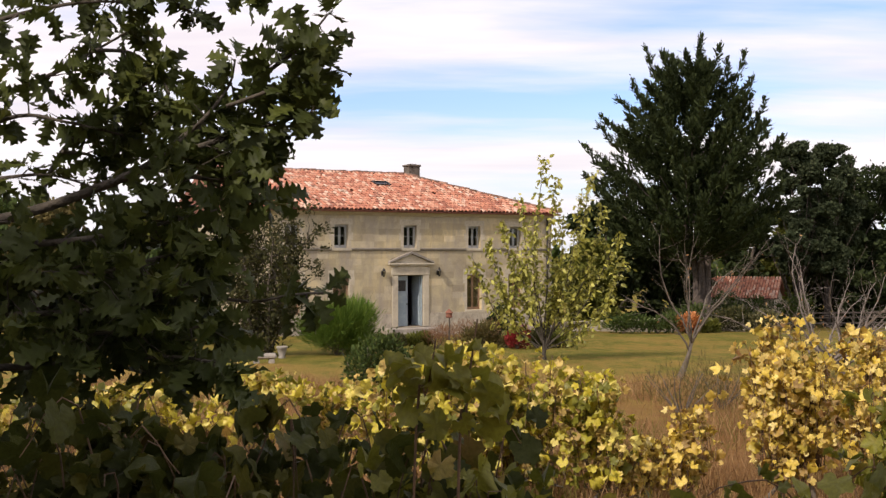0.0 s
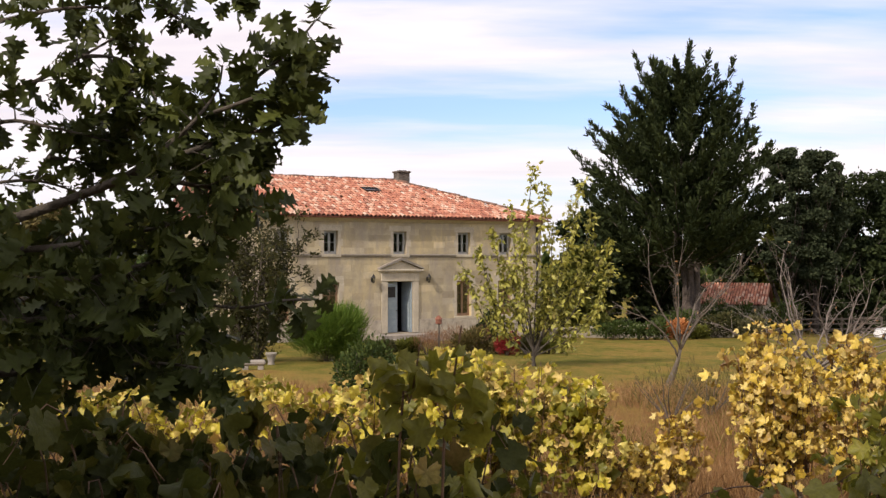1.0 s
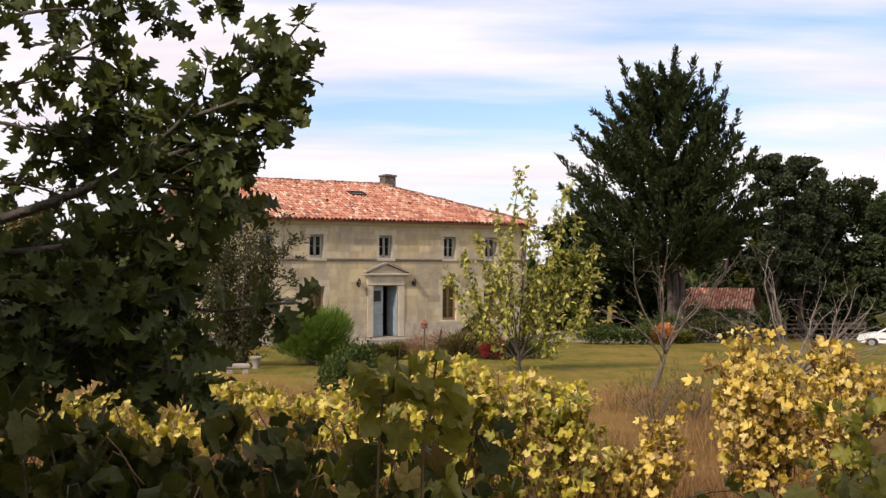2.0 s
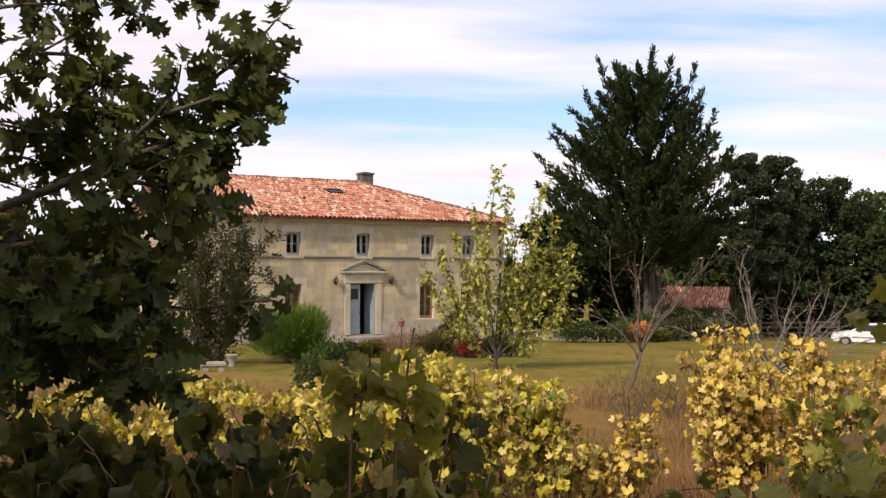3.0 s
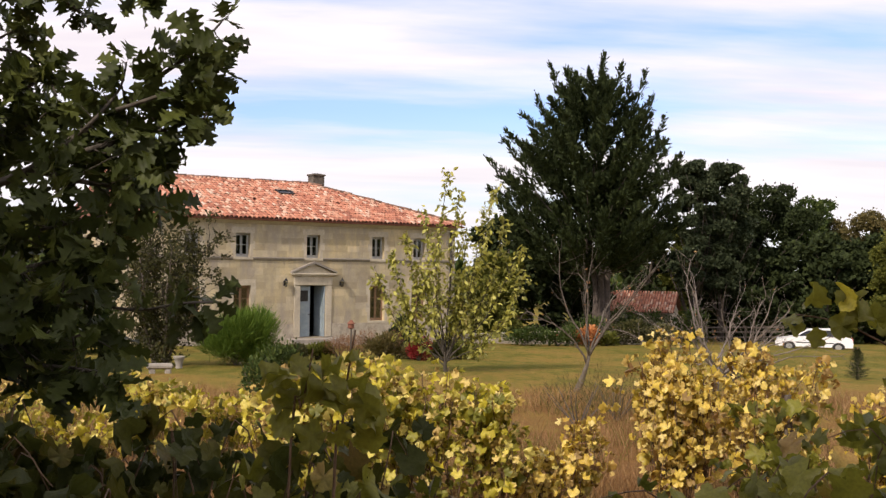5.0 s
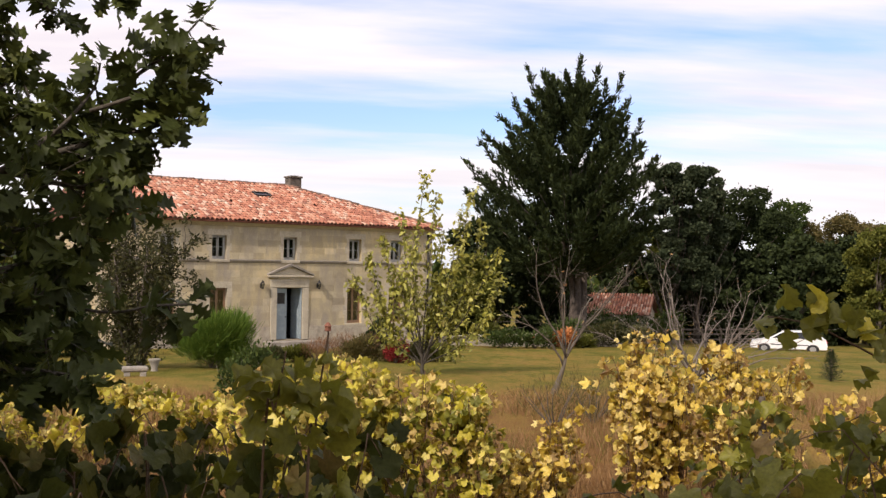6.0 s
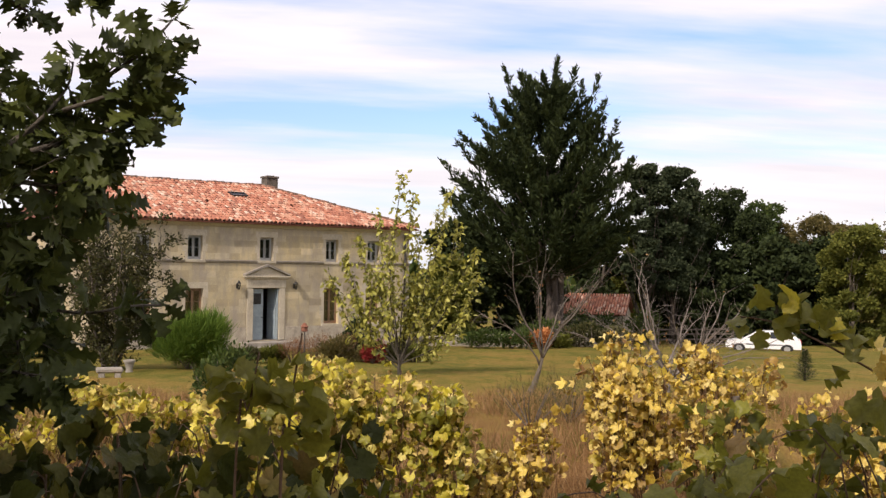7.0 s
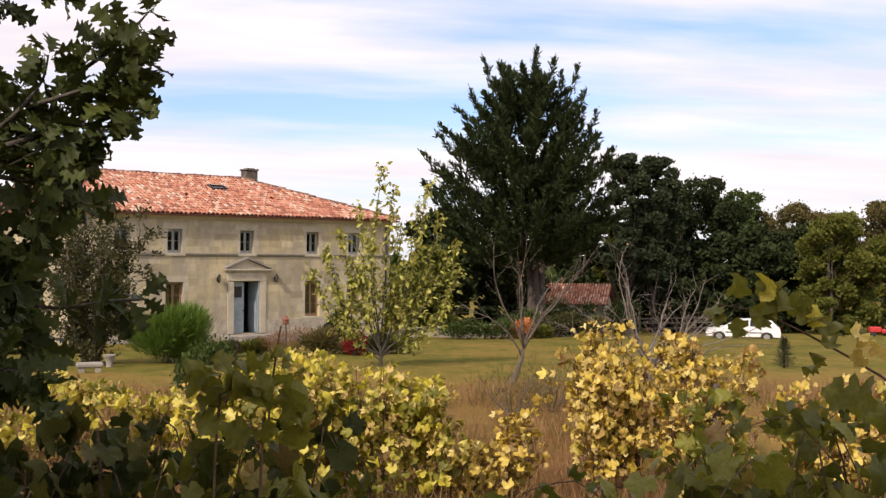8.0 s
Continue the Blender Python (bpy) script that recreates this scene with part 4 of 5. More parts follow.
broad_tree(39.5, 77.69, 10.5, 4.0, M_RUSSET, 31437, 0.19, "tree with thinning russet-green autumn leaves", "broadleaf_tree", 0.22, 0.05, WOODS)
broad_tree(43.5, 79.95, 10.0, 4.2, M_RUSSET, 31437, 0.19, "tree with thinning russet-green autumn leaves", "broadleaf_tree", 0.22, 0.05, WOODS)
broad_tree(37.2, 66.5, 8.6, 2.9, M_BRIGHT, 27945, 0.20, "lime-green bushy young tree in sun", "broadleaf_tree", 0.15, 0.05, WOODS)
broad_tree(41.2, 66.0, 7.6, 2.8, M_BRIGHT, 15718, 0.22, "lime-green bushy young tree in sun", "broadleaf_tree", 0.15, 0.05, WOODS)
broad_tree(50.5, 81.07, 12.0, 4.2, M_RUSSET, 27945, 0.19, "tall thin-leaved tree above the wood", "broadleaf_tree", 0.22, 0.3, WOODS)
broad_tree(57.0, 83.32, 12.4, 5.0, M_RUSSET, 27945, 0.19, "tall thin-leaved tree above the wood", "broadleaf_tree", 0.22, 0.2, WOODS)
broad_tree(49.0, 72.06, 8.5, 4.0, M_WOOD, 10086, 0.32, "dense dark green broad-leaved tree", "broadleaf_tree", 0.22, 0.05, WOODS)
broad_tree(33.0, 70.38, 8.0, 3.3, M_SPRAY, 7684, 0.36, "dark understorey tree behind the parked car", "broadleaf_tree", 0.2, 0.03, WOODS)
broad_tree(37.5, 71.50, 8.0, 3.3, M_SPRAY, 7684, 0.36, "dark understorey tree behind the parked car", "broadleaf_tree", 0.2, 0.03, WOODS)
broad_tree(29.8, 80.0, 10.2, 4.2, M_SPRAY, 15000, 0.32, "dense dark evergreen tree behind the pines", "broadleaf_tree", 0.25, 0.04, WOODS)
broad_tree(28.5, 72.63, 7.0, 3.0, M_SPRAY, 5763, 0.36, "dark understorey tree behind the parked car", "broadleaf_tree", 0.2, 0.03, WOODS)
broad_tree(23.6, 74.32, 9.0, 2.8, M_BRIGHT, 12000, 0.24, "sunlit yellow-green tree between the dark pines", "broadleaf_tree", 0.2, 0.03, WOODS)
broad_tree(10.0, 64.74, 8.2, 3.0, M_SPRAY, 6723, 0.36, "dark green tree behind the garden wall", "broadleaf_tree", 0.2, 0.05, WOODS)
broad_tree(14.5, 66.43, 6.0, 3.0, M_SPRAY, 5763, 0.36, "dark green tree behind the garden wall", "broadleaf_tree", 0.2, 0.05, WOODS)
broad_tree(8.6, 60.24, 5.4, 2.2, M_BRIGHT, 8732, 0.24, "green shrubby tree beside the house", "broadleaf_tree", 0.12, 0.05, WOODS)
LEFT = "trees west of the house"
broad_tree(-13.5, 46.17, 5.8, 2.8, M_BRIGHT, 5763, 0.28, "sunlit yellow-green tree beyond the oak", "broadleaf_tree", 0.15, 0.05, LEFT)
broad_tree(-18.5, 49.54, 6.6, 3.2, M_RUSSET, 5763, 0.31, "sunlit yellow-green tree beyond the oak", "broadleaf_tree", 0.15, 0.05, LEFT)
broad_tree(-23.5, 52.92, 7.2, 3.6, M_WOOD, 5763, 0.33, "green tree beyond the oak", "broadleaf_tree", 0.18, 0.05, LEFT)
broad_tree(-9.8, 37.16, 3.6, 2.2, M_WOOD, 4802, 0.25, "dark shrubby tree beyond the oak", "broadleaf_tree", 0.12, 0.03, LEFT)


def far_wood():
    """The wood that closes the view all round, far behind the lawn."""
    ang = np.linspace(0, 2 * np.pi, 160)
    bl = []
    for a in ang:
        r = 135 + 18 * math.sin(3 * a) + rng.normal(0, 6)
        x, y = 15 + r * math.cos(a), 30 + r * math.sin(a)
        h = rng.uniform(5.5, 9.5)
        bl.append((x, y, float(ground_z(x, y)) + h * 0.45, 5.0, 5.0, h * 0.55))
    p, d = crown_points(bl, 25000)
    ob = part("far_wood", scatter("clump", p, d, rng.uniform(1.0, 2.0, 25000), d, 0.7), M_WOOD)
    tagged(ob, "distant belt of dark green woodland", "woods", kind="stuff")


far_wood()


def orchard_tree():
    """The slim pear tree on the lawn: rising limbs with sparse yellow-green leaves in short spurs."""
    x, y = 2.75, 28.15
    ob = thing("pear_tree", (x, y, float(ground_z(x, y)) - 0.05), "slender pear tree with sparse yellow-green autumn leaves", "tree")
    g, at, way = Geo(), [], []
    stem = limb(g, (0, 0, -0.1), (-0.02, 0, 1), 0.8, 0.07, 0.1, 0.06, 6, 7)
    for dx, h in ((-0.05, 5.3), (0.2, 4.7), (1.15, 4.95), (0.85, 4.3), (1.45, 4.1), (-0.5, 4.2), (-1.0, 3.6), (-1.35, 3.1), (-1.7, 2.6), (1.75, 3.3), (1.9, 2.6), (0.5, 3.7), (-0.3, 3.3), (1.2, 2.3), (-1.1, 2.0), (0.3, 2.6), (0.9, 3.2), (1.5, 1.6), (-0.6, 2.6)):
        dy = rng.normal(0, 0.6)
        s = stem[2 + int(4 * rng.random())]
        tip = np.array((1.1 * dx, dy, h))
        b = bend([s, s * 0.5 + tip * 0.5 + (0.18 * dx, 0.18 * dy, -0.12 * abs(dx)) + rng.normal(0, 0.08, 3), tip], 16)
        g.tube(b, list(np.linspace(0.021, 0.004, 16)), 5)
        for j in range(4, 16):
            for r in range(2):
                t = limb(g, b[j], unit(b[j] - b[j - 1]) * 0.9 + rng.normal(0, 0.65, 3), rng.uniform(0.2, 0.62) * (1.25 - j / 22), 0.008, 0.1, 0.2, 3, 3)
                n = 8
                i = rng.integers(0, 4, n)
                at += list(t[i] + rng.normal(0, 0.045, (n, 3)))
                way += list(rng.normal(0, 0.7, (n, 3)) + (0, 0, -0.55))
    part("trunk", g, M_OAKBARK, ob, smooth=True)
    part("foliage", scatter("simple", at, way, rng.uniform(0.12, 0.19, len(at)), None, 0.9), M_PEAR, ob)


orchard_tree()


def twiggy_tree():
    """Grey twiggy tree before the west end of the front, half bare."""
    x, y = -5.25, 30.40
    ob = thing("twiggy_tree", (x, y, float(ground_z(x, y)) - 0.05), "half-bare grey twiggy tree with small olive leaves", "tree")
    g, tw, at, way = Geo(), Geo(), [], []
    for k in range(7):
        a = k * 0.9
        s = limb(g, (0.1 * math.cos(a), 0.1 * math.sin(a), -0.1), (0.34 * math.cos(a), 0.34 * math.sin(a), 1), rng.uniform(3.4, 4.5), 0.05, 0.1, 0.10, 10, 6)
        for j in range(2, 11):
            for r in range(4):
                b = limb(tw, s[j], rng.normal(0, 0.8, 3) + (0, 0, 0.35), rng.uniform(0.5, 1.25), 0.014, 0.1, 0.2, 5, 3)
                for q in range(3):
                    t = limb(tw, b[rng.integers(1, 6)], rng.normal(0, 0.8, 3) + (0, 0, 0.2), rng.uniform(0.25, 0.5), 0.006, 0.0, 0.2, 3, 3)
                    n = 16
                    at += list(t[rng.integers(0, 4, n)] + rng.normal(0, 0.06, (n, 3)))
                    way += list(rng.normal(0, 1, (n, 3)))
    part("trunk", g, M_PALEBARK, ob, "pale grey stems", smooth=True)
    part("twig_growth", tw, M_OAKBARK, ob, smooth=True)["kind"] = "stuff"
    part("foliage", scatter("simple", at, way, rng.uniform(0.08, 0.14, len(at)), None, 0.9), M_OLIVE, ob)


twiggy_tree()


def bare_sapling(x, y, h, name, label, spread, stems, lean, fork, bark):
    ob = thing(name, (x, y, float(ground_z(x, y)) - 0.05), label, "tree")
    g = Geo()
    s = limb(g, (0, 0, -0.1), (lean, 0, 1), fork + 0.1, 0.095, 0.0, 0.05, 5, 7)
    tips = []
    for k in range(stems):
        a = k * 2 * math.pi / stems + 0.4
        b = limb(g, s[-1 - (k % 2)], (spread * math.cos(a), spread * math.sin(a) * 0.8, 1.0), (h - fork) * rng.uniform(0.75, 1.1), 0.024, 0.15, 0.14, 9, 5)
        for j in range(2, 10):
            for r in range(2):
                t = limb(g, b[j], unit(b[j] - b[j - 1]) + rng.normal(0, 0.6, 3), rng.uniform(0.2, 0.7), 0.006, 0.1, 0.16, 4, 3)
                tips += list(t[2:])
    part("trunk", g, bark, ob, smooth=True)
    tips = np.array(tips)
    pick = tips[rng.integers(0, len(tips), 26)]
    part("last_leaves", scatter("simple", pick, rng.normal(0, 1, (26, 3)), 0.07, None, 0.9), M_STRAW, ob, "few withered leaves")


bare_sapling(4.72, 21.17, 3.1, "bare_sapling", "leafless pale-barked sapling leaning on the lawn", 0.50, 7, 0.42, 0.85, M_BARK)
bare_sapling(7.9, 21.73, 3.1, "bare_fruit_bush", "leafless sprawling fruit bush with pale twigs", 1.25, 13, 0.1, 0.35, M_PALEBARK)
bare_sapling(8.7, 22.75, 2.8, "bare_fruit_bush", "leafless sprawling fruit bush with pale twigs", 1.5, 10, 0.1, 0.3, M_PALEBARK)


def shrub(x, y, w, h, mat, n, size, name, label, shape="simple", up=0.6):
    ob = thing(name, (x, y, float(ground_z(x, y)) - 0.03), label, "shrub")
    g = Geo()
    for k in range(9):
        a = k * 2.4
        limb(g, (0, 0, 0), (0.5 * w / h * math.cos(a), 0.5 * w / h * math.sin(a), 1), h * 0.85, 0.016, 0.1, 0.1, 5, 4)
    part("stem_growth", g, M_BARK, ob)["kind"] = "stuff"
    bl = [(0.28 * w * math.cos(k * 2.4), 0.28 * w * math.sin(k * 2.4), h * (0.30 + 0.42 * (k % 3) / 2), 0.30 * w, 0.30 * w, 0.30 * h) for k in range(9)]
    p, d = crown_points(bl, n, 0.4)
    p[:, 2] = np.abs(p[:, 2])
    part("foliage", scatter(shape, p, d + (0, 0, up), size * rng.uniform(0.7, 1.3, n), None, 0.6), mat, ob)
    return ob


shrub(-3.0, 29.73, 1.95, 1.55, M_SHRUB, 20000, 0.24, "green_shrub", "dense rounded bright green shrub on the lawn", "needle", 1.1)


def young_fir(x, y, h):
    """A small fir: whorls of needled branches round a stem, shorter towards the top."""
    ob = thing("young_fir", (x, y, float(ground_z(x, y)) - 0.03), "small dark green young fir on the lawn", "tree")
    g, at, way = Geo(), [], []
    g.tube([(0, 0, 0), (0.01, 0, h * 0.5), (0, 0, h)], [0.03, 0.018, 0.004], 6)
    for k in range(13):
        u = k / 13
        for m in range(9):
            a = m * 0.70 + k * 0.4 + rng.normal(0, 0.1)
            b = limb(g, (0, 0, h * (0.06 + 0.88 * u)), (math.cos(a), math.sin(a), 0.35), 0.36 * h * (1 - u) ** 0.8 * rng.uniform(0.8, 1.15), 0.006, 0.1, 0.06, 4, 3)
            i = rng.integers(0, 4, 26)
            at += list(b[i] + (b[i + 1] - b[i]) * rng.random((26, 1)))
            way += list(unit(b[4] - b[0]) * 0.8 + rng.normal(0, 0.5, (26, 3)) + (0, 0, 0.3))
    part("stem", g, M_BARK, ob, smooth=True)
    part("foliage", scatter("needle", at, way, rng.uniform(0.05, 0.10, len(at)) * 1.2, None, 0.8), M_SPRAY, ob)


young_fir(13.2, 25.90, 0.92)
shrub(2.4, 33.8, 0.75, 0.8, M_RED, 2200, 0.06, "red_shrub", "shrub with deep red autumn leaves in the border")
shrub(1.95, 36.26, 0.75, 1.5, M_SPRAY, 1500, 0.12, "clipped_evergreen", "small dark clipped evergreen in the border")
shrub(2.15, 34.46, 0.8, 0.6, M_RUSSET, 900, 0.09, "russet_border_plant", "faded russet border plant")
M_ROSE = surface("rusty_border_stalk", [(0.0, (0.12, 0.07, 0.035)), (0.5, (0.26, 0.13, 0.07)), (1.0, (0.36, 0.22, 0.12))], 2, 0.8, 0.1, 50, by="island", translucent=0.3)
for k, (x, y, w, h, mat) in enumerate(((-1.7, 34.01, 0.9, 0.5, M_GREY), (-0.9, 34.68, 1.0, 0.55, M_BRIGHT), (-0.2, 34.34, 1.0, 0.8, M_ROSE), (0.5, 34.91, 1.2, 0.95, M_ROSE), (1.2, 34.46, 1.1, 0.9, M_RUSSET), (1.5, 35.58, 0.9, 0.9, M_ROSE), (3.1, 34.68, 1.0, 0.7, M_OLIVE), (3.9, 35.47, 1.2, 0.6, M_BRIGHT))):
    shrub(x, y, w, h, mat, 1500, 0.14 if mat is M_ROSE else 0.10, "border_plant", "loose fading border plant before the house", "needle" if mat is M_ROSE else "simple", 1.2)
for x, y, w, h, mat, lab in ((9.0, 52.13, 2.2, 1.0, M_WOOD, "dark green low shrub before the garden wall"), (10.9, 52.92, 2.0, 0.9, M_WOOD, "dark green low shrub before the garden wall"),
                             (12.4, 53.26, 1.2, 1.0, M_ORANGE, "orange-flowered bush before the garden wall"), (13.6, 53.60, 1.0, 0.7, M_BRIGHT, "fresh green low shrub before the garden wall"), (13.0, 56.0, 2.2, 1.5, M_WOOD, "dark green shrub at the foot of the cypress"), (15.3, 56.2, 2.2, 1.4, M_OLIVE, "dull olive shrub at the foot of the cypress"), (16.6, 63.5, 2.6, 2.3, M_WOOD, "dark green shrub against the shed"), (18.6, 64.0, 2.4, 2.0, M_WOOD, "dark green shrub against the shed"), (21.2, 63.5, 2.6, 2.2, M_WOOD, "dark green shrub against the shed"), (17.0, 56.30, 2.0, 1.2, M_GREY, "grey-green shrub at the end of the garden wall")):
    shrub(x, y, w, h, mat, 1300, 0.16, "wall_shrub", lab)


def bird_table():
    x, y = 0.2, 34.12
    ob = thing("garden_post", (x, y, float(ground_z(x, y))), "slim weathered garden post with a small pinkish lantern top", "post")
    part("post", Geo().tube([(0, 0, -0.2), (0.01, 0, 1.0)], [0.03, 0.025], 6), M_FENCE, ob)
    part("post_top", Geo().turned([(0.03, 1.0), (0.11, 1.03), (0.10, 1.16), (0.14, 1.17), (0.03, 1.30)], 8), M_DECK, ob, "faded terracotta top")


bird_table()
slab = thing("stone_bench", (-4.5, 26.2, float(ground_z(-4.5, 26.2)), 0, 0, 12), "rough pale stone bench at the lawn's edge", "bench")
slab.scale = (0.75, 0.75, 0.75)
part("seat", Geo().box((-0.42, -0.2, 0.16), (0.42, 0.22, 0.33), 0.05), M_BAND, slab)
for x in (-0.34, 0.16):
    part("leg", Geo().box((x, -0.17, -0.1), (x + 0.2, 0.18, 0.158), 0.03), M_BAND, slab)


urn = thing("plant_pot", (-4.35, 28.2, float(ground_z(-4.35, 28.2))), "pale stone plant pot standing by the bench", "pot")
urn.scale = (0.6, 0.6, 0.75)
part("pot", Geo().turned([(0.12, -0.02), (0.17, 0.05), (0.13, 0.12), (0.22, 0.36), (0.26, 0.40), (0.26, 0.46), (0.21, 0.46), (0.19, 0.38)], 16), M_BAND, urn, smooth=True)
part("soil", Geo().turned([(0.19, 0.36), (0.18, 0.40)], 12), M_BARK, urn)
stake = thing("vine_stake", (3.5, 7.9, float(ground_z(3.5, 7.9))), "dark weathered wooden stake among the golden vines", "stake")
part("stake_post", Geo().tube([(0, 0, -0.2), (0.01, 0, 0.5), (0.0, 0.01, 0.98)], [0.035, 0.034, 0.03], 7), M_FENCE, stake)

# ---- the white car and the red machine ----


def car():
    ob = thing("car", (25.05, 54.0, float(ground_z(25.05, 54.0)) - 0.06, 0, 0, -25), "small white hatchback parked at the edge of the lawn", "car")
    ob.scale = (1.0, 1.0, 0.81)
    low = [(-1.95, 0.30), (-1.97, 0.55), (-1.85, 0.72), (-1.15, 0.90), (-0.95, 0.93), (1.55, 0.97), (1.88, 0.90), (1.95, 0.55), (1.92, 0.28)]
    bot = []
    for cx in (1.22, -1.25):
        bot += [(cx + 0.33 * math.cos(a), 0.28 + 0.33 * math.sin(a)) for a in np.linspace(0, math.pi, 8)]
    body = part("body", Geo().prism(low + bot, -0.80, 0.80), M_CAR, ob)
    cab = [(-1.05, 0.93), (-0.35, 1.40), (0.9, 1.46), (1.45, 1.38), (1.80, 0.94)]
    v = [(x, -0.78 + 0.16 * (z - 0.93) / 0.5, z) for x, z in cab] + [(x, 0.78 - 0.16 * (z - 0.93) / 0.5, z) for x, z in cab]
    part("cabin", Geo().add(v, [(0, 1, 2, 3, 4)[::-1], (5, 6, 7, 8, 9), (0, 5, 6, 1)[::-1], (1, 6, 7, 2)[::-1], (2, 7, 8, 3)[::-1], (3, 8, 9, 4)[::-1]]), M_CAR, ob)

    def side_glass(pts, s):
        return Geo().add([(x, s * (0.80 - 0.16 * (z - 0.93) / 0.5), z) for x, z in pts] + [(x, s * (0.77 - 0.16 * (z - 0.93) / 0.5), z) for x, z in pts],
                         [(0, 1, 2, 3), (7, 6, 5, 4), (0, 4, 5, 1), (1, 5, 6, 2), (2, 6, 7, 3), (3, 7, 4, 0)])
    for s in (-1, 1):
        part("side_window", side_glass([(-0.85, 0.97), (-0.32, 1.34), (0.28, 1.38), (0.28, 0.97)], s), M_CARGLASS, ob)
        part("side_window", side_glass([(0.36, 0.97), (0.36, 1.38), (1.15, 1.38), (1.40, 0.98)], s), M_CARGLASS, ob)
        part("door_trim", Geo().box((-0.9, s * 0.803 - 0.008, 0.52), (1.0, s * 0.803 + 0.008, 0.58)), M_RUBBER, ob, "grey rubbing strip")
        part("headlight", Geo().box((-1.93, s * 0.66 - 0.12, 0.62), (-1.80, s * 0.66 + 0.12, 0.74), 0.03), M_RIM, ob)
        part("tail_light", Geo().box((1.86, s * 0.68 - 0.10, 0.62), (1.935, s * 0.68 + 0.10, 0.86), 0.02), M_REDPAINT, ob)
        for x in (-1.25, 1.22):
            w = part("wheel", Geo().turned([(0.16, -0.10), (0.29, -0.10), (0.31, 0), (0.29, 0.10), (0.16, 0.10)], 18, pose(x, s * 0.72, 0.30, 90)), M_RUBBER, ob, smooth=False)
            part("rim", Geo().turned([(0.05, 0.0), (0.16, 0.02), (0.17, 0.095)][::-1] if s < 0 else [(0.17, -0.095), (0.16, -0.02), (0.05, 0)], 14, pose(x, s * 0.74, 0.30, 90)), M_RIM, w)
    part("windscreen", Geo().add([(-1.03, -0.68, 0.965), (-1.03, 0.68, 0.965), (-0.40, 0.58, 1.385), (-0.40, -0.58, 1.385)], [(0, 1, 2, 3)], Matrix.Translation((-0.012, 0, 0.012))), M_CARGLASS, ob)


car()


def red_machine():
    ob = thing("garden_tractor", (36.8, 60.0, float(ground_z(36.8, 60.0)) - 0.03, 0, 0, -20), "small red garden tractor with a pale hoop, parked by the wood", "tractor")
    ob.scale = (0.85, 0.85, 0.8)
    part("hood", Geo().box((-0.75, -0.3, 0.35), (0.1, 0.3, 0.80), 0.08), M_REDPAINT, ob)
    part("rear_body", Geo().box((0.1, -0.4, 0.3), (0.85, 0.4, 0.62), 0.06), M_REDPAINT, ob)
    part("seat", Geo().box((0.35, -0.2, 0.63), (0.7, 0.2, 0.72), 0.03).box((0.66, -0.2, 0.72), (0.74, 0.2, 1.0), 0.03), M_RUBBER, ob)
    part("steering_wheel", Geo().tube([(0.12, 0, 0.80), (0.25, 0, 0.98)], [0.02, 0.02]).turned([(0.14, 0), (0.17, 0.02), (0.14, 0.04)], 12, pose(0.25, 0, 0.97, 0, 30)), M_RUBBER, ob)
    part("hoop", Geo().tube([(0.8, -0.3, 0.6), (0.8, -0.3, 1.35), (0.8, 0.3, 1.35), (0.8, 0.3, 0.6)], [0.03] * 4), M_CAR, ob, "pale roll hoop")
    for x, r in ((-0.55, 0.2), (0.6, 0.3)):
        for s in (-1, 1):
            part("wheel", Geo().turned([(r * 0.5, -0.1), (r, -0.09), (r, 0.09), (r * 0.5, 0.1)], 14, pose(x, s * 0.42, r, 90)), M_RUBBER, ob)


red_machine()


def paddock_fence():
    """Weathered rails at the edge of the wood, behind the shed and the bare bushes."""
    ob = thing("paddock_fence", (20.5, 65.2, float(ground_z(24.0, 65.9)), 0, 0, 10), "weathered wooden post-and-rail fence under the trees", "fence")
    for i in range(7):
        part("post", Geo().box((i * 1.4 - 0.06, -0.06, -0.5), (i * 1.4 + 0.06, 0.06, 1.1), 0.01), M_FENCE, ob)
    for z in (0.35, 0.7, 1.0):
        for i in range(6):
            part("rail", Geo().box((i * 1.4 + 0.02, -0.10, z - 0.05), (i * 1.4 + 1.38, -0.062, z + 0.05), 0.006), M_FENCE, ob)


paddock_fence()

# ---- the oak that hangs over the vines ----


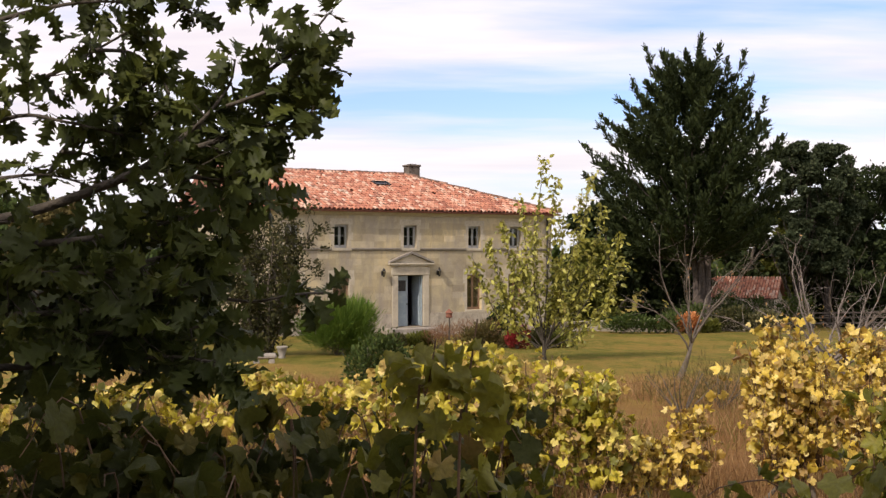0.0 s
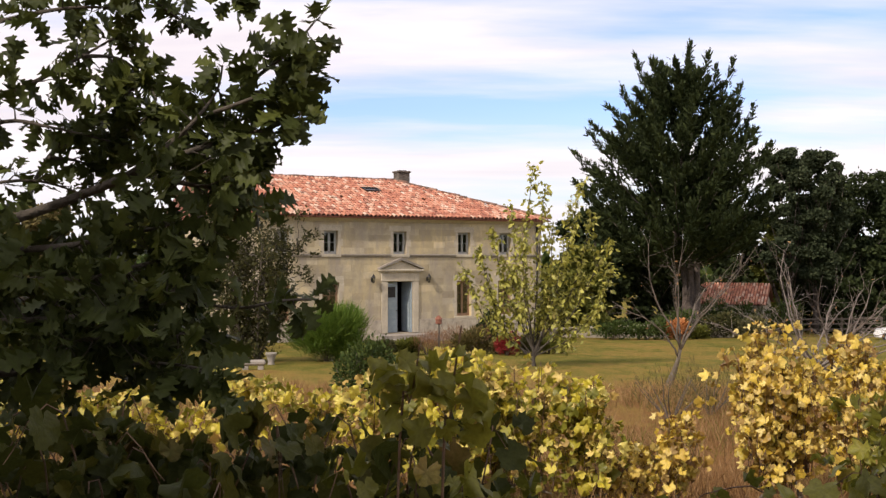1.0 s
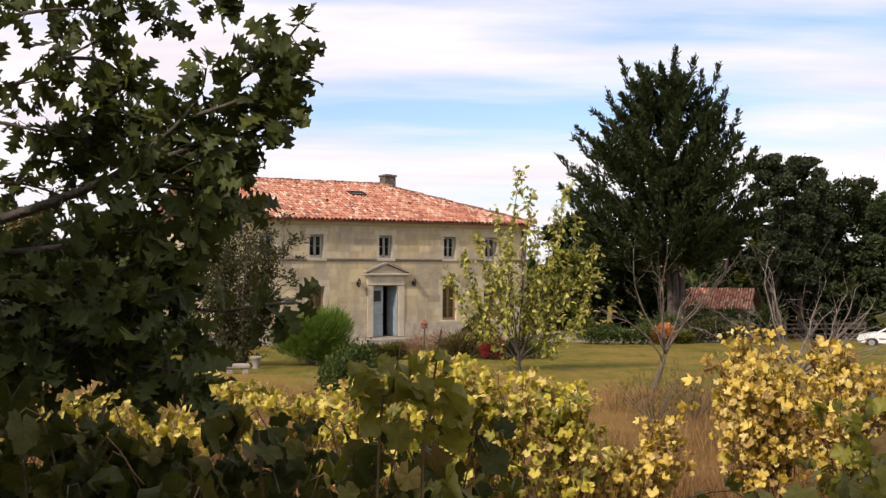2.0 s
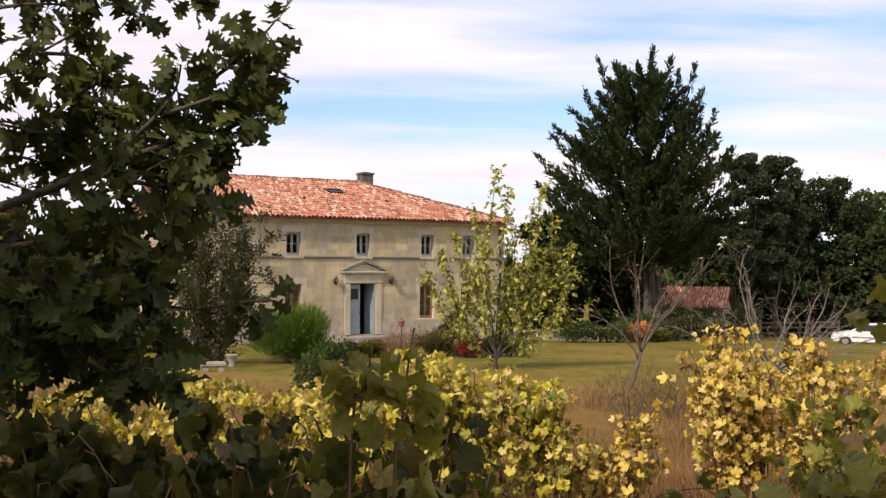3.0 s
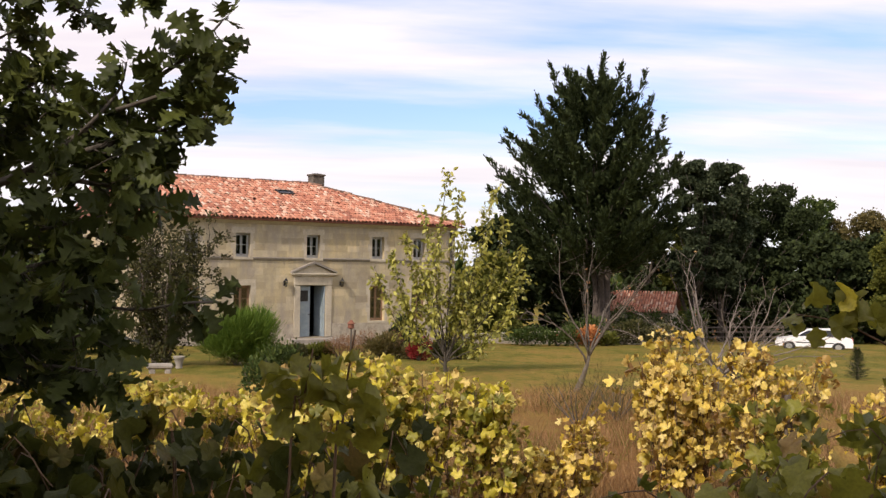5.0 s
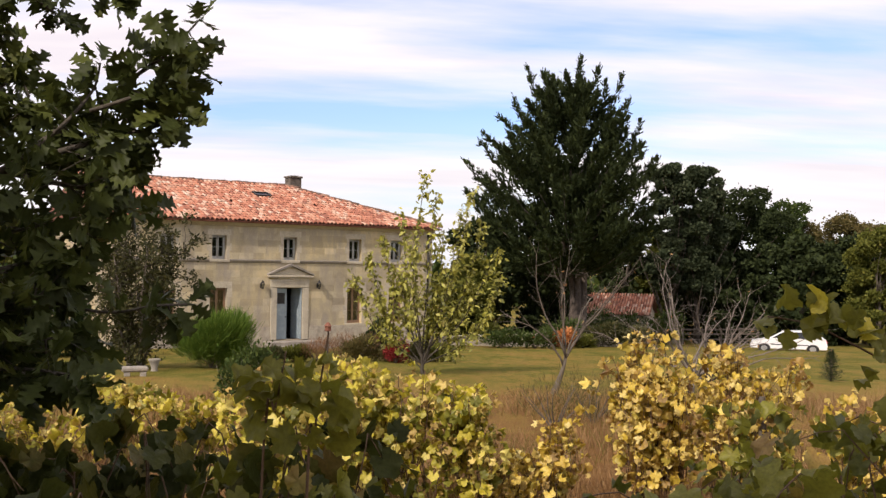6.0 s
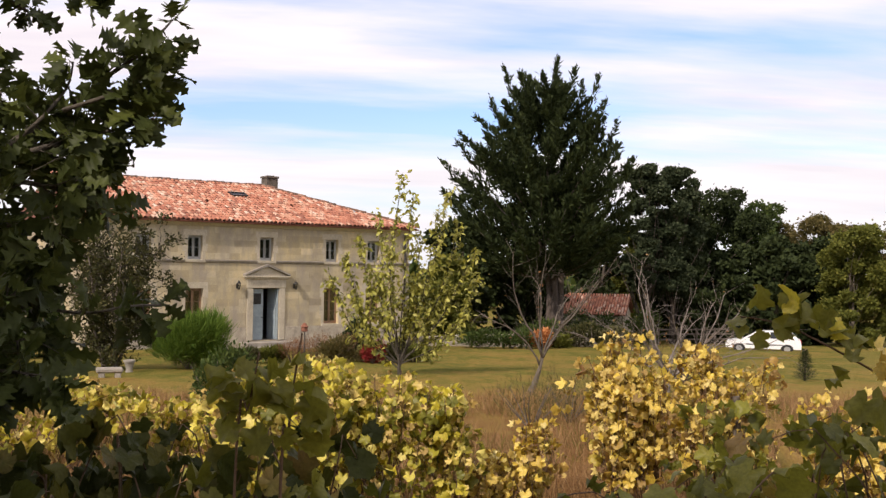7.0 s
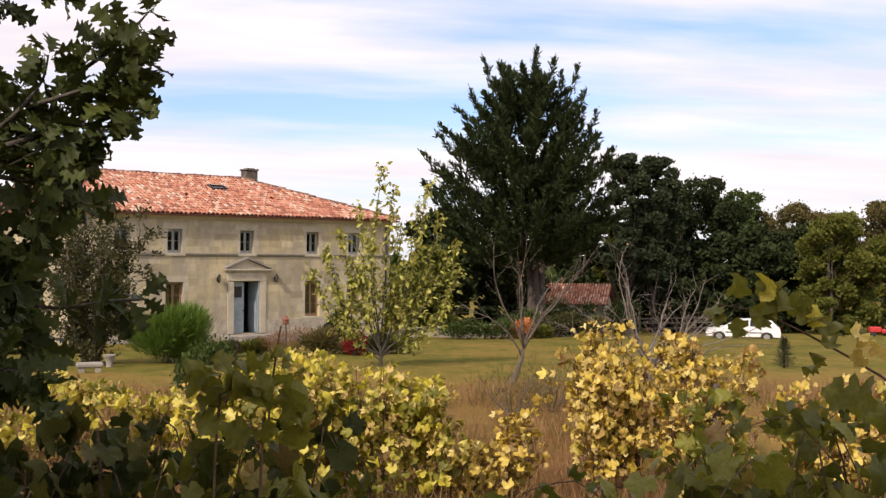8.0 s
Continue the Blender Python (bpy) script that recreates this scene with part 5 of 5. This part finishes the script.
def oak():
    """Trunk beside the vines, boughs that reach out low over them, and an unseen canopy added to shade the nearest row.
    """
    bx, by = -4.4, 1.4
    ob = thing("oak_tree", (bx, by, float(ground_z(bx, by)) - 0.1), "spreading oak with dark lobed leaves over the vines", "tree")
    o = np.array((bx, by, float(ground_z(bx, by)) - 0.1))
    g, at, way = Geo(), [], []
    trunk = bend([(0, 0, -0.2), (0.1, 0.1, 1.6), (0.25, 0.3, 3.2), (0.3, 0.5, 5.4)], 12)
    g.tube(trunk, list(np.linspace(0.36, 0.16, 12)), 10)

    def rosette(p, d, n):
        """Leaves spread round the end of a twig."""
        out = unit(rng.normal(0, 1, (n, 3)))
        at.extend(p + out * 0.015)
        way.extend(unit(d) * 0.55 + out * 0.9 + (0, 0, -0.12))

    def dress(line, reach, leaves, twigs, start=0.25):
        """Twigs with a leaf or two on the way and a rosette at the end."""
        n = len(line)
        for k in range(twigs):
            u = start + (1 - start) * (k + rng.random()) / twigs
            i = min(int(u * (n - 1)), n - 2)
            d = unit(line[i + 1] - line[i])
            t = limb(g, line[i], d * 0.5 + rng.normal(0, 0.65, 3), reach * (1.15 - 0.5 * u) * rng.uniform(0.4, 1.25), 0.005, 0.05, 0.2, 4, 3)
            rosette(t[4], t[4] - t[3], leaves)
            rosette(t[2], t[2] - t[1], 1)
        rosette(line[-1], line[-1] - line[-2], 5)

    def bough(points, r, reach, twigs, leaves=6, start=0.3):
        line = bend(np.array(points) - o, 26)
        g.tube(line, list(np.linspace(r, 0.004, 26)), 6)
        dress(line, reach, leaves, twigs, start)

    fork = tuple(trunk[7] + o)
    bough([fork, (-2.54, 4.54, 3.84), (-2.06, 4.51, 3.91), (-1.84, 4.69, 3.98), (-1.50, 4.67, 4.10), (-1.25, 4.49, 4.18), (-1.12, 4.56, 4.31), (-0.98, 4.72, 4.45), (-0.78, 4.61, 4.59), (-0.62, 4.48, 4.67), (-0.51, 4.62, 4.85)], 0.034, 0.11, 19, 4, 0.50)
    bough([(-1.31, 4.54, 4.16), (-1.06, 4.51, 4.25), (-0.90, 4.69, 4.33), (-0.72, 4.67, 4.38), (-0.56, 4.49, 4.40)], 0.016, 0.14, 18, 4, 0.20)
    bough([(-1.29, 4.54, 4.17), (-1.08, 4.38, 4.12), (-0.91, 4.49, 4.10), (-0.79, 4.62, 4.15)], 0.016, 0.20, 24, 5, 0.15)
    bough([(-1.20, 4.58, 4.22), (-1.03, 4.70, 4.25), (-0.90, 4.82, 4.20), (-0.77, 4.67, 4.04)], 0.014, 0.11, 7, 4, 0.20)
    bough([(-1.12, 4.54, 4.30), (-1.01, 4.51, 4.40), (-0.96, 4.69, 4.55), (-0.93, 4.67, 4.66)], 0.010, 0.07, 4, 4, 0.30)
    bough([(-0.94, 4.54, 4.43), (-0.74, 4.51, 4.50), (-0.64, 4.69, 4.60), (-0.54, 4.67, 4.66)], 0.010, 0.10, 6, 4, 0.30)
    bough([(-0.78, 4.58, 4.53), (-0.67, 4.70, 4.50), (-0.60, 4.82, 4.47)], 0.009, 0.08, 4, 4, 0.20)
    bough([(-1.93, 4.91, 3.99), (-1.83, 5.02, 4.28), (-1.59, 4.86, 4.43), (-1.39, 4.79, 4.55), (-1.33, 4.97, 4.66)], 0.016, 0.16, 13, 4, 0.30)
    bough([fork, (-2.75, 4.91, 4.40), (-2.40, 5.02, 4.47), (-2.01, 4.86, 4.55), (-1.78, 4.79, 4.62), (-1.65, 4.97, 4.76), (-1.51, 4.99, 4.85)], 0.020, 0.14, 13, 4, 0.40)
    bough([fork, (-2.64, 4.72, 4.83), (-2.34, 4.90, 4.83), (-1.91, 4.86, 4.92), (-1.61, 4.69, 4.92), (-1.43, 4.77, 4.94)], 0.020, 0.13, 12, 4, 0.40)
    bough([fork, (-2.64, 4.72, 4.27), (-2.34, 4.90, 4.32), (-1.98, 4.86, 4.43), (-1.69, 4.69, 4.38), (-1.46, 4.77, 4.33)], 0.018, 0.13, 11, 4, 0.45)
    bough([(-1.70, 4.72, 4.30), (-1.60, 4.90, 4.36), (-1.41, 4.86, 4.39), (-1.25, 4.69, 4.45)], 0.010, 0.10, 6, 4, 0.20)
    bough([(-1.72, 4.72, 4.25), (-1.65, 4.90, 4.25), (-1.51, 4.86, 4.18)], 0.010, 0.08, 4, 4, 0.20)
    bough([fork, (-2.75, 4.91, 4.08), (-2.40, 5.02, 4.11), (-2.06, 4.86, 4.14), (-1.80, 4.79, 4.15), (-1.65, 4.97, 4.10)], 0.016, 0.11, 9, 4, 0.45)
    bough([(-1.08, 4.72, 5.17), (-0.99, 4.90, 5.10), (-0.92, 4.86, 4.99)], 0.010, 0.05, 4, 4, 0.40)
    bough([(-1.37, 4.58, 5.13), (-1.27, 4.70, 4.98), (-1.16, 4.82, 4.90)], 0.012, 0.08, 6, 4, 0.35)
    bough([(-1.57, 4.72, 4.71), (-1.46, 4.90, 4.73), (-1.33, 4.86, 4.63), (-1.23, 4.69, 4.51)], 0.010, 0.10, 7, 4, 0.20)
    bough([fork, (-2.46, 4.40, 3.81), (-2.04, 4.35, 3.82), (-1.64, 4.19, 3.83), (-1.40, 4.28, 3.86), (-1.18, 4.42, 3.92), (-0.93, 4.29, 3.97)], 0.026, 0.29, 25, 5, 0.30)
    bough([fork, (-2.36, 4.21, 3.65), (-2.02, 4.32, 3.67), (-1.63, 4.16, 3.70), (-1.34, 4.09, 3.72), (-1.14, 4.27, 3.78), (-0.98, 4.29, 3.83)], 0.026, 0.29, 34, 5, 0.30)
    bough([fork, (-2.25, 4.01, 3.53), (-1.96, 4.19, 3.54), (-1.63, 4.16, 3.55), (-1.30, 3.99, 3.58), (-1.11, 4.07, 3.63), (-1.01, 4.22, 3.67)], 0.024, 0.29, 33, 5, 0.30)
    bough([fork, (-2.25, 4.01, 3.40), (-1.96, 4.19, 3.41), (-1.63, 4.16, 3.44), (-1.30, 3.99, 3.49), (-1.09, 4.07, 3.49), (-0.95, 4.22, 3.50)], 0.024, 0.29, 34, 5, 0.30)
    bough([(-1.86, 3.88, 3.36), (-1.57, 4.00, 3.36), (-1.35, 4.12, 3.37), (-1.04, 3.97, 3.40), (-0.81, 3.89, 3.38)], 0.018, 0.19, 22, 5, 0.20)
    bough([(-1.10, 4.21, 3.66), (-0.94, 4.32, 3.61), (-0.75, 4.16, 3.60), (-0.59, 4.09, 3.63), (-0.49, 4.27, 3.63)], 0.008, 0.06, 5, 3, 0.45)
    bough([(-2.14, 4.58, 3.56), (-1.84, 4.70, 3.61), (-1.63, 4.82, 3.63), (-1.32, 4.67, 3.69)], 0.016, 0.29, 22, 5, 0.15)
    # unseen canopy added above and behind, to keep sun off boughs and near vines
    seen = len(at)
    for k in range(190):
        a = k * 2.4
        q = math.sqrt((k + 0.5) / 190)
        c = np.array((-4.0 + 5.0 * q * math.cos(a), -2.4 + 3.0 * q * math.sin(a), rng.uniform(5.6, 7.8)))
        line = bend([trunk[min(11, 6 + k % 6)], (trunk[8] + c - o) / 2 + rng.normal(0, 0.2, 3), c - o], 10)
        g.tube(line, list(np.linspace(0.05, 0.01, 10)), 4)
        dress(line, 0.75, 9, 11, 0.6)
    part("trunk", g, M_OAKBARK, ob, smooth=True)
    at, way = np.array(at), np.array(way)
    face = np.tile((0.1, -0.55, 0.6), (len(at), 1))
    part("crown", scatter("oak_lobed", at[:seen], way[:seen], rng.uniform(0.09, 0.155, seen), face[:seen], 0.7), M_OAKLEAF, ob, smooth=True)
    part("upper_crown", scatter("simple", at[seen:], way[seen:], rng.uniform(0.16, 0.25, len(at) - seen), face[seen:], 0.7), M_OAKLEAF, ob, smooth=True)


oak()

# ---- the vines ----


def vine(x, y, h, w, mat, n_canes, leaf, label, group, droop=0.3, node=0.065):
    """A gnarled stock with two arms, canes that rise and hang over, and a lobed leaf on a stalk at each node."""
    z = float(ground_z(x, y))
    ob = thing("grape_vine", (x, y, z - 0.04), label, "vine", group)
    g, c, at, way, face = Geo(), Geo(), [], [], []
    s = limb(g, (0, 0, -0.05), (rng.normal(0, .15), rng.normal(0, .1), 1), h * 0.26, 0.035, 0.0, 0.18, 5, 6)
    arms = [limb(g, s[-1], (sg, rng.normal(0, .15), 0.25), w * 0.55, 0.020, -0.1, 0.15, 5, 5) for sg in (-1, 1)]
    for k in range(n_canes):
        p = arms[k % 2][rng.integers(0, 6)]
        top = h * (rng.uniform(0.4, 0.85) if k % 5 else rng.uniform(0.8, 1.03)) - p[2]
        out = np.array((rng.normal(0, 0.5), rng.normal(0, 0.5), 0)) * w
        hang = droop * rng.random() * top
        pts = bend([p, p + out * 0.35 + (0, 0, 0.55 * top), p + out * 0.75 + (0, 0, top), p + out * 1.1 + (0, 0, top - hang)], 12) + np.cumsum(rng.normal(0, 0.008, (12, 3)), 0)
        c.tube(pts, list(np.linspace(0.005, 0.0018, 12)), 4)
        n = max(4, int(top * 1.2 / node))
        u = np.clip(((np.arange(n) + rng.random(n)) / n) ** (1.0 if y < 4 else 0.75), 0.08, 0.999) * 11
        i = u.astype(int)
        a = rng.uniform(0, 6.28) + np.arange(n) * np.pi + rng.normal(0, 0.7, n)
        side = np.c_[np.cos(a), np.sin(a), np.zeros(n)]
        at.extend(pts[i] + (pts[i + 1] - pts[i]) * (u - i)[:, None] + side * rng.uniform(0.4, 0.8, (n, 1)) * leaf + (0, 0, 0.15 * leaf))
        way.extend(side * (0.55 if y < 4 else 0.35) + (0, 0, -0.8 if y < 4 else -1.0))
        face.extend(side * 0.9 + (0, 0, 0.45 if y < 4 else 0.2))
    at, way, face = np.array(at), np.array(way), np.array(face)
    if y > 4:
        n = int(len(at) * 0.6)
        pick = at[rng.integers(0, len(at), n)] + rng.normal(0, 0.05, (n, 3))
        part("withered_leaf_growth", scatter("vine_curled_small", pick, rng.normal(0, 0.5, (n, 3)) + (0, 0, -1.0), rng.uniform(0.035, 0.085, n), None, 0.9), M_WITHER, ob, "curled pale withered leaves", smooth=True)["kind"] = "stuff"
    part("stock", g, M_BARK, ob, "gnarled dark vine stock", smooth=True)
    part("cane_growth", c, M_CANE, ob)["kind"] = "stuff"
    kinds = rng.choice(3, len(at), p=(0.5, 0.25, 0.25) if y < 4 else (0.2, 0.4, 0.4))
    part("foliage", join(*[scatter(k + ("" if y < 4 else "_small"), at[kinds == i], way[kinds == i], leaf * rng.uniform(0.35, 1.25, int((kinds == i).sum())), face[kinds == i], 0.55 if y < 4 else 0.7)
                           for i, k in enumerate(("vine", "vine_folded", "vine_curled"))]), mat, ob, smooth=True)
    return ob


MID = "vines of the sunlit row"
GOLD = "low grape vine with golden autumn leaves, some withered"
for x, y, h, w in ((-0.30, 7.9, 1.30, 0.3), (-0.05, 8.0, 1.22, 0.35), (0.22, 8.0, 1.24, 0.35), (0.52, 8.1, 1.26, 0.35), (0.82, 8.0, 1.20, 0.35), (1.05, 7.9, 1.12, 0.25)):
    vine(x, y, h, w, M_VINELIME, 23, 0.10, GOLD, MID, 0.7)
for x, y, h, w in ((1.55, 8.3, 0.5, 0.25), (2.0, 8.2, 0.80, 0.25), (2.46, 8.1, 1.28, 0.25), (2.65, 8.1, 1.42, 0.35), (2.92, 8.0, 1.50, 0.3), (3.2, 7.9, 1.40, 0.35), (3.5, 7.9, 1.25, 0.35), (4.2, 7.7, 1.0, 0.35), (4.55, 7.7, 1.05, 0.4), (4.95, 7.6, 1.1, 0.5), (5.6, 7.4, 1.1, 0.7), (6.4, 7.2, 1.0, 0.7)):
    vine(x, y, h, w, M_VINEGOLD, 26, 0.088, GOLD, MID, 0.6)
vine(3.05, 6.9, 1.02, 0.4, M_VINEGREEN, 12, 0.125, "low grape vine with leaves still green among the golden ones", MID, 0.3)
for x, y, h, w in ((-1.75, 10.81, 1.0, 0.6), (-2.5, 10.58, 0.9, 0.6), (-1.2, 11.2, 0.85, 0.5), (-3.4, 10.36, 0.9, 0.7), (-4.3, 10.13, 0.9, 0.7)):
    vine(x, y, h, w, M_VINELIME, 22, 0.12, GOLD, "vines of the row behind")
NEAR = "vines of the shaded row"
DULL = "grape vine with dull green leaves in the oak's shade"
# these take the leaf colour with shade put into it
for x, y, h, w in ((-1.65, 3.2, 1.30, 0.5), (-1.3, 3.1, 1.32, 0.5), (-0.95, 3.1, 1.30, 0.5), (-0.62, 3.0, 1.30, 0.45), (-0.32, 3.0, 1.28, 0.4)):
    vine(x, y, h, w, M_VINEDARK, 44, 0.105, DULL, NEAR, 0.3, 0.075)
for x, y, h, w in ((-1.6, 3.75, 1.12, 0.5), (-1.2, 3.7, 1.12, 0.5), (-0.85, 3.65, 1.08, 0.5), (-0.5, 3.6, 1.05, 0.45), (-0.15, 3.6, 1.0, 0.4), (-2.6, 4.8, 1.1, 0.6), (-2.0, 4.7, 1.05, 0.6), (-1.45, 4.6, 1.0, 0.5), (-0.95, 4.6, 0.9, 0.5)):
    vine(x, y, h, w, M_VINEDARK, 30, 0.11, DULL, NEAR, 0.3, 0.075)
for x, y, h, w, n in ((-0.05, 2.9, 1.22, 0.4, 13), (0.25, 2.9, 1.18, 0.4, 12), (0.6, 2.9, 1.0, 0.35, 4), (0.95, 2.9, 0.95, 0.35, 4), (1.30, 2.9, 1.20, 0.35, 9), (1.62, 2.9, 1.30, 0.45, 16), (2.0, 2.9, 1.28, 0.5, 16), (2.5, 2.9, 1.30, 0.6, 16)):
    vine(x, y, h, w, M_VINEGREEN, int(2.4 * n), 0.10, DULL, NEAR, 0.3, 0.075)


def shoot(points, r, leaves, label):
    """A single cane with its separate leaves: (share along, size, sideways, up, forward)."""
    ob = thing("vine_shoot", (points[0][0], points[0][1], points[0][2]), label, "vine")
    o = np.array(points[0])
    line = bend(np.array(points) - o, 16)
    part("cane", Geo().tube(line, list(np.linspace(r, r * 0.5, 16)), 5), M_CANE, ob, smooth=True)
    for u, size, dx, dz, dy, mat in leaves:
        p = line[int(u * 15)]
        d = np.array((dx, dy, dz))
        q = p + unit(d) * 0.035
        for k in range(2):
            kind = ("vine", "vine_folded", "vine_curled", "vine_folded")[int(rng.integers(0, 4))]
            part("leaf", scatter(kind, [q + rng.normal(0, 0.018, 3) * k], [d + (rng.normal(0, 0.5) * k, 0, 0)], size * (1 - 0.25 * k), [(rng.normal(0, 1.0), -0.6, 0.4)], 0.4), mat, ob, smooth=True)
    return ob


G_, Y_, L_ = M_VINEGREEN, M_VINEGOLD, M_VINELIME
shoot([(-0.085, 1.95, 2.12), (-0.052, 1.95, 3.425), (-0.031, 1.95, 3.531), (-0.020, 1.95, 3.594), (-0.013, 1.95, 3.638)], 0.003,
      [(0.97, 0.066, -0.1, -0.6, 0, G_), (0.92, 0.066, -0.2, -0.9, 0.1, G_), (0.86, 0.066, 0.5, -0.7, 0, G_), (0.80, 0.066, -0.9, -0.3, 0.1, G_), (0.74, 0.066, 0.6, -0.6, 0, G_), (0.68, 0.066, -1, -0.4, 0.1, G_), (0.62, 0.066, 0.9, -0.5, 0.1, G_), (0.56, 0.066, -0.6, -0.7, 0, G_)],
      "young grape shoot with large green leaves close by")
shoot([(0.0, 1.97, 2.12), (0.030, 1.97, 3.390), (0.041, 1.97, 3.464), (0.049, 1.97, 3.560), (0.065, 1.97, 3.672)], 0.0035,
      [(0.86, 0.066, 1.0, -0.8, 0, G_), (0.82, 0.066, 0.8, -0.9, 0.1, G_), (0.68, 0.066, 1, -0.5, 0.1, G_), (0.62, 0.066, -0.8, -0.5, 0, G_), (0.56, 0.066, 1, -0.2, 0.1, G_)],
      "thin grape shoot with hanging green leaves close by")
shoot([(1.9, 2.05, 2.12), (1.75, 2.1, 3.2), (1.423, 2.12, 3.504), (1.308, 2.12, 3.580), (1.209, 2.12, 3.632), (1.157, 2.12, 3.657), (1.085, 2.12, 3.689), (0.989, 2.12, 3.704)], 0.0035,
      [(0.99, 0.055, -0.8, 0.1, 0, G_), (0.95, 0.060, -0.2, 0.6, 0, G_), (0.91, 0.062, 0.9, 0.1, 0, G_), (0.88, 0.060, 0.1, 0.6, 0, L_), (0.84, 0.062, -0.9, 0.1, 0, G_), (0.80, 0.060, 0.2, 0.6, 0, G_), (0.76, 0.062, 0.8, 0.0, 0, G_), (0.71, 0.060, -0.1, 0.6, 0, G_), (0.66, 0.062, 0.3, 0.1, 0, G_), (0.61, 0.066, 0.5, 0.5, 0, L_), (0.59, 0.060, -0.6, -0.2, 0, G_),
       (0.46, 0.060, 0.3, 0.8, 0, Y_), (0.44, 0.110, -0.2, -0.9, 0, G_), (0.40, 0.060, -0.4, 0.7, 0, Y_), (0.33, 0.10, 0.5, -0.8, 0, G_)],
      "long grape shoot reaching out with green and yellow leaves")

# ---- grasses ----


def grass(name, n, box, size, mat, label, keep=None):
    x = rng.uniform(box[0], box[1], n)
    y = rng.uniform(box[2], box[3], n)
    if keep is not None:
        m = keep(x, y)
        x, y = x[m], y[m]
    at = np.c_[x, y, ground_z(x, y) - 0.02]
    a = rng.uniform(0, 2 * np.pi, len(x))
    ob = part(name, scatter("blade", at, np.c_[np.cos(a), np.sin(a), 0 * a], size * rng.uniform(0.5, 1.3, len(x)), None, 0.25), mat)
    tagged(ob, label, "grass", kind="stuff")


def patchy(x, y):
    return np.sin(x * 1.7 + 0.6 * np.sin(y)) + np.sin(y * 1.1 + 1.3) + rng.normal(0, 0.7, len(x)) > 0.1


grass("tall_dry_grass", 80000, (-7, 12, 8.44, 19.70), 0.30, M_STRAW, "tall straw-brown dry grass between the vines", patchy)
grass("weeds_under_vines", 24000, (-4, 7, 3.38, 10.13), 0.26, M_STRAW, "dry grass and weeds under the vines")
grass("green_weeds", 24000, (-5, 8, 3.94, 16.89), 0.30, M_BLADE, "greenish weeds among the dry grass", patchy)
grass("lawn_grass", 55000, (-9, 24, 17.0, 46.0), 0.085, M_BLADE, "short thin lawn with dry blades")
for x, y, w, h in ((-1.05, 15.76, 0.85, 1.15), (-0.75, 16.44, 0.7, 0.8)):
    shrub(x, y, w, h, M_WOOD, 2600, 0.07, "rough_weed_bush", "rough grey-green weed bush beyond the vines")
shrub(3.3, 14.41, 1.3, 0.9, M_RUSSET, 1500, 0.09, "withered_weed_bush", "withered brown weeds among the dry grass", "needle", 1.4)
shrub(4.1, 15.31, 1.3, 0.8, M_RUSSET, 1500, 0.09, "withered_weed_bush", "withered brown weeds among the dry grass", "needle", 1.4)


# ---- the dressed blocks of the front wall ----


def ashlar_front():
    """Running courses of blocks, a few millimetres proud of the wall's core, broken round the openings."""
    bars = [(a - 0.01, b + 0.01, c - 0.02, d + 0.02) for a, b, c, d in holes] + [(-0.99, 0.99, 0.3, 3.26)]
    courses = [(0.925 + 0.3185 * k, 0.3185) for k in range(9)] + [(3.958 + 0.2905 * k, 0.2905) for k in range(5)]
    parts, loose = 0, Geo()
    for z, h in courses:
        cuts = sorted((a, b) for a, b, c, d in bars if c < z + h - 0.02 and d > z + 0.02)
        x, runs = -HALF + 0.01, []
        for a, b in cuts:
            if a > x:
                runs.append((x, a))
            x = max(x, b)
        runs.append((x, HALF - 0.01))
        for a, b in runs:
            x = a
            while x < b - 0.02:
                e = min(b, x + rng.uniform(0.48, 0.86))
                if b - e < 0.22:
                    e = b
                lo, hi = (x + 0.005, -0.0085 + rng.normal(0, 0.0012), z + 0.005), (e - 0.005, -0.0015, z + h - 0.005)
                if parts < 300 and abs(x) < 6.9:
                    parts += 1
                    part("stone_block", Geo().box(lo, hi), M_BLOCK, FRONT)
                else:
                    loose.box(lo, hi)
                x = e
    part("outer_masonry", loose, M_BLOCKS, FRONT)["kind"] = "stuff"


ashlar_front()
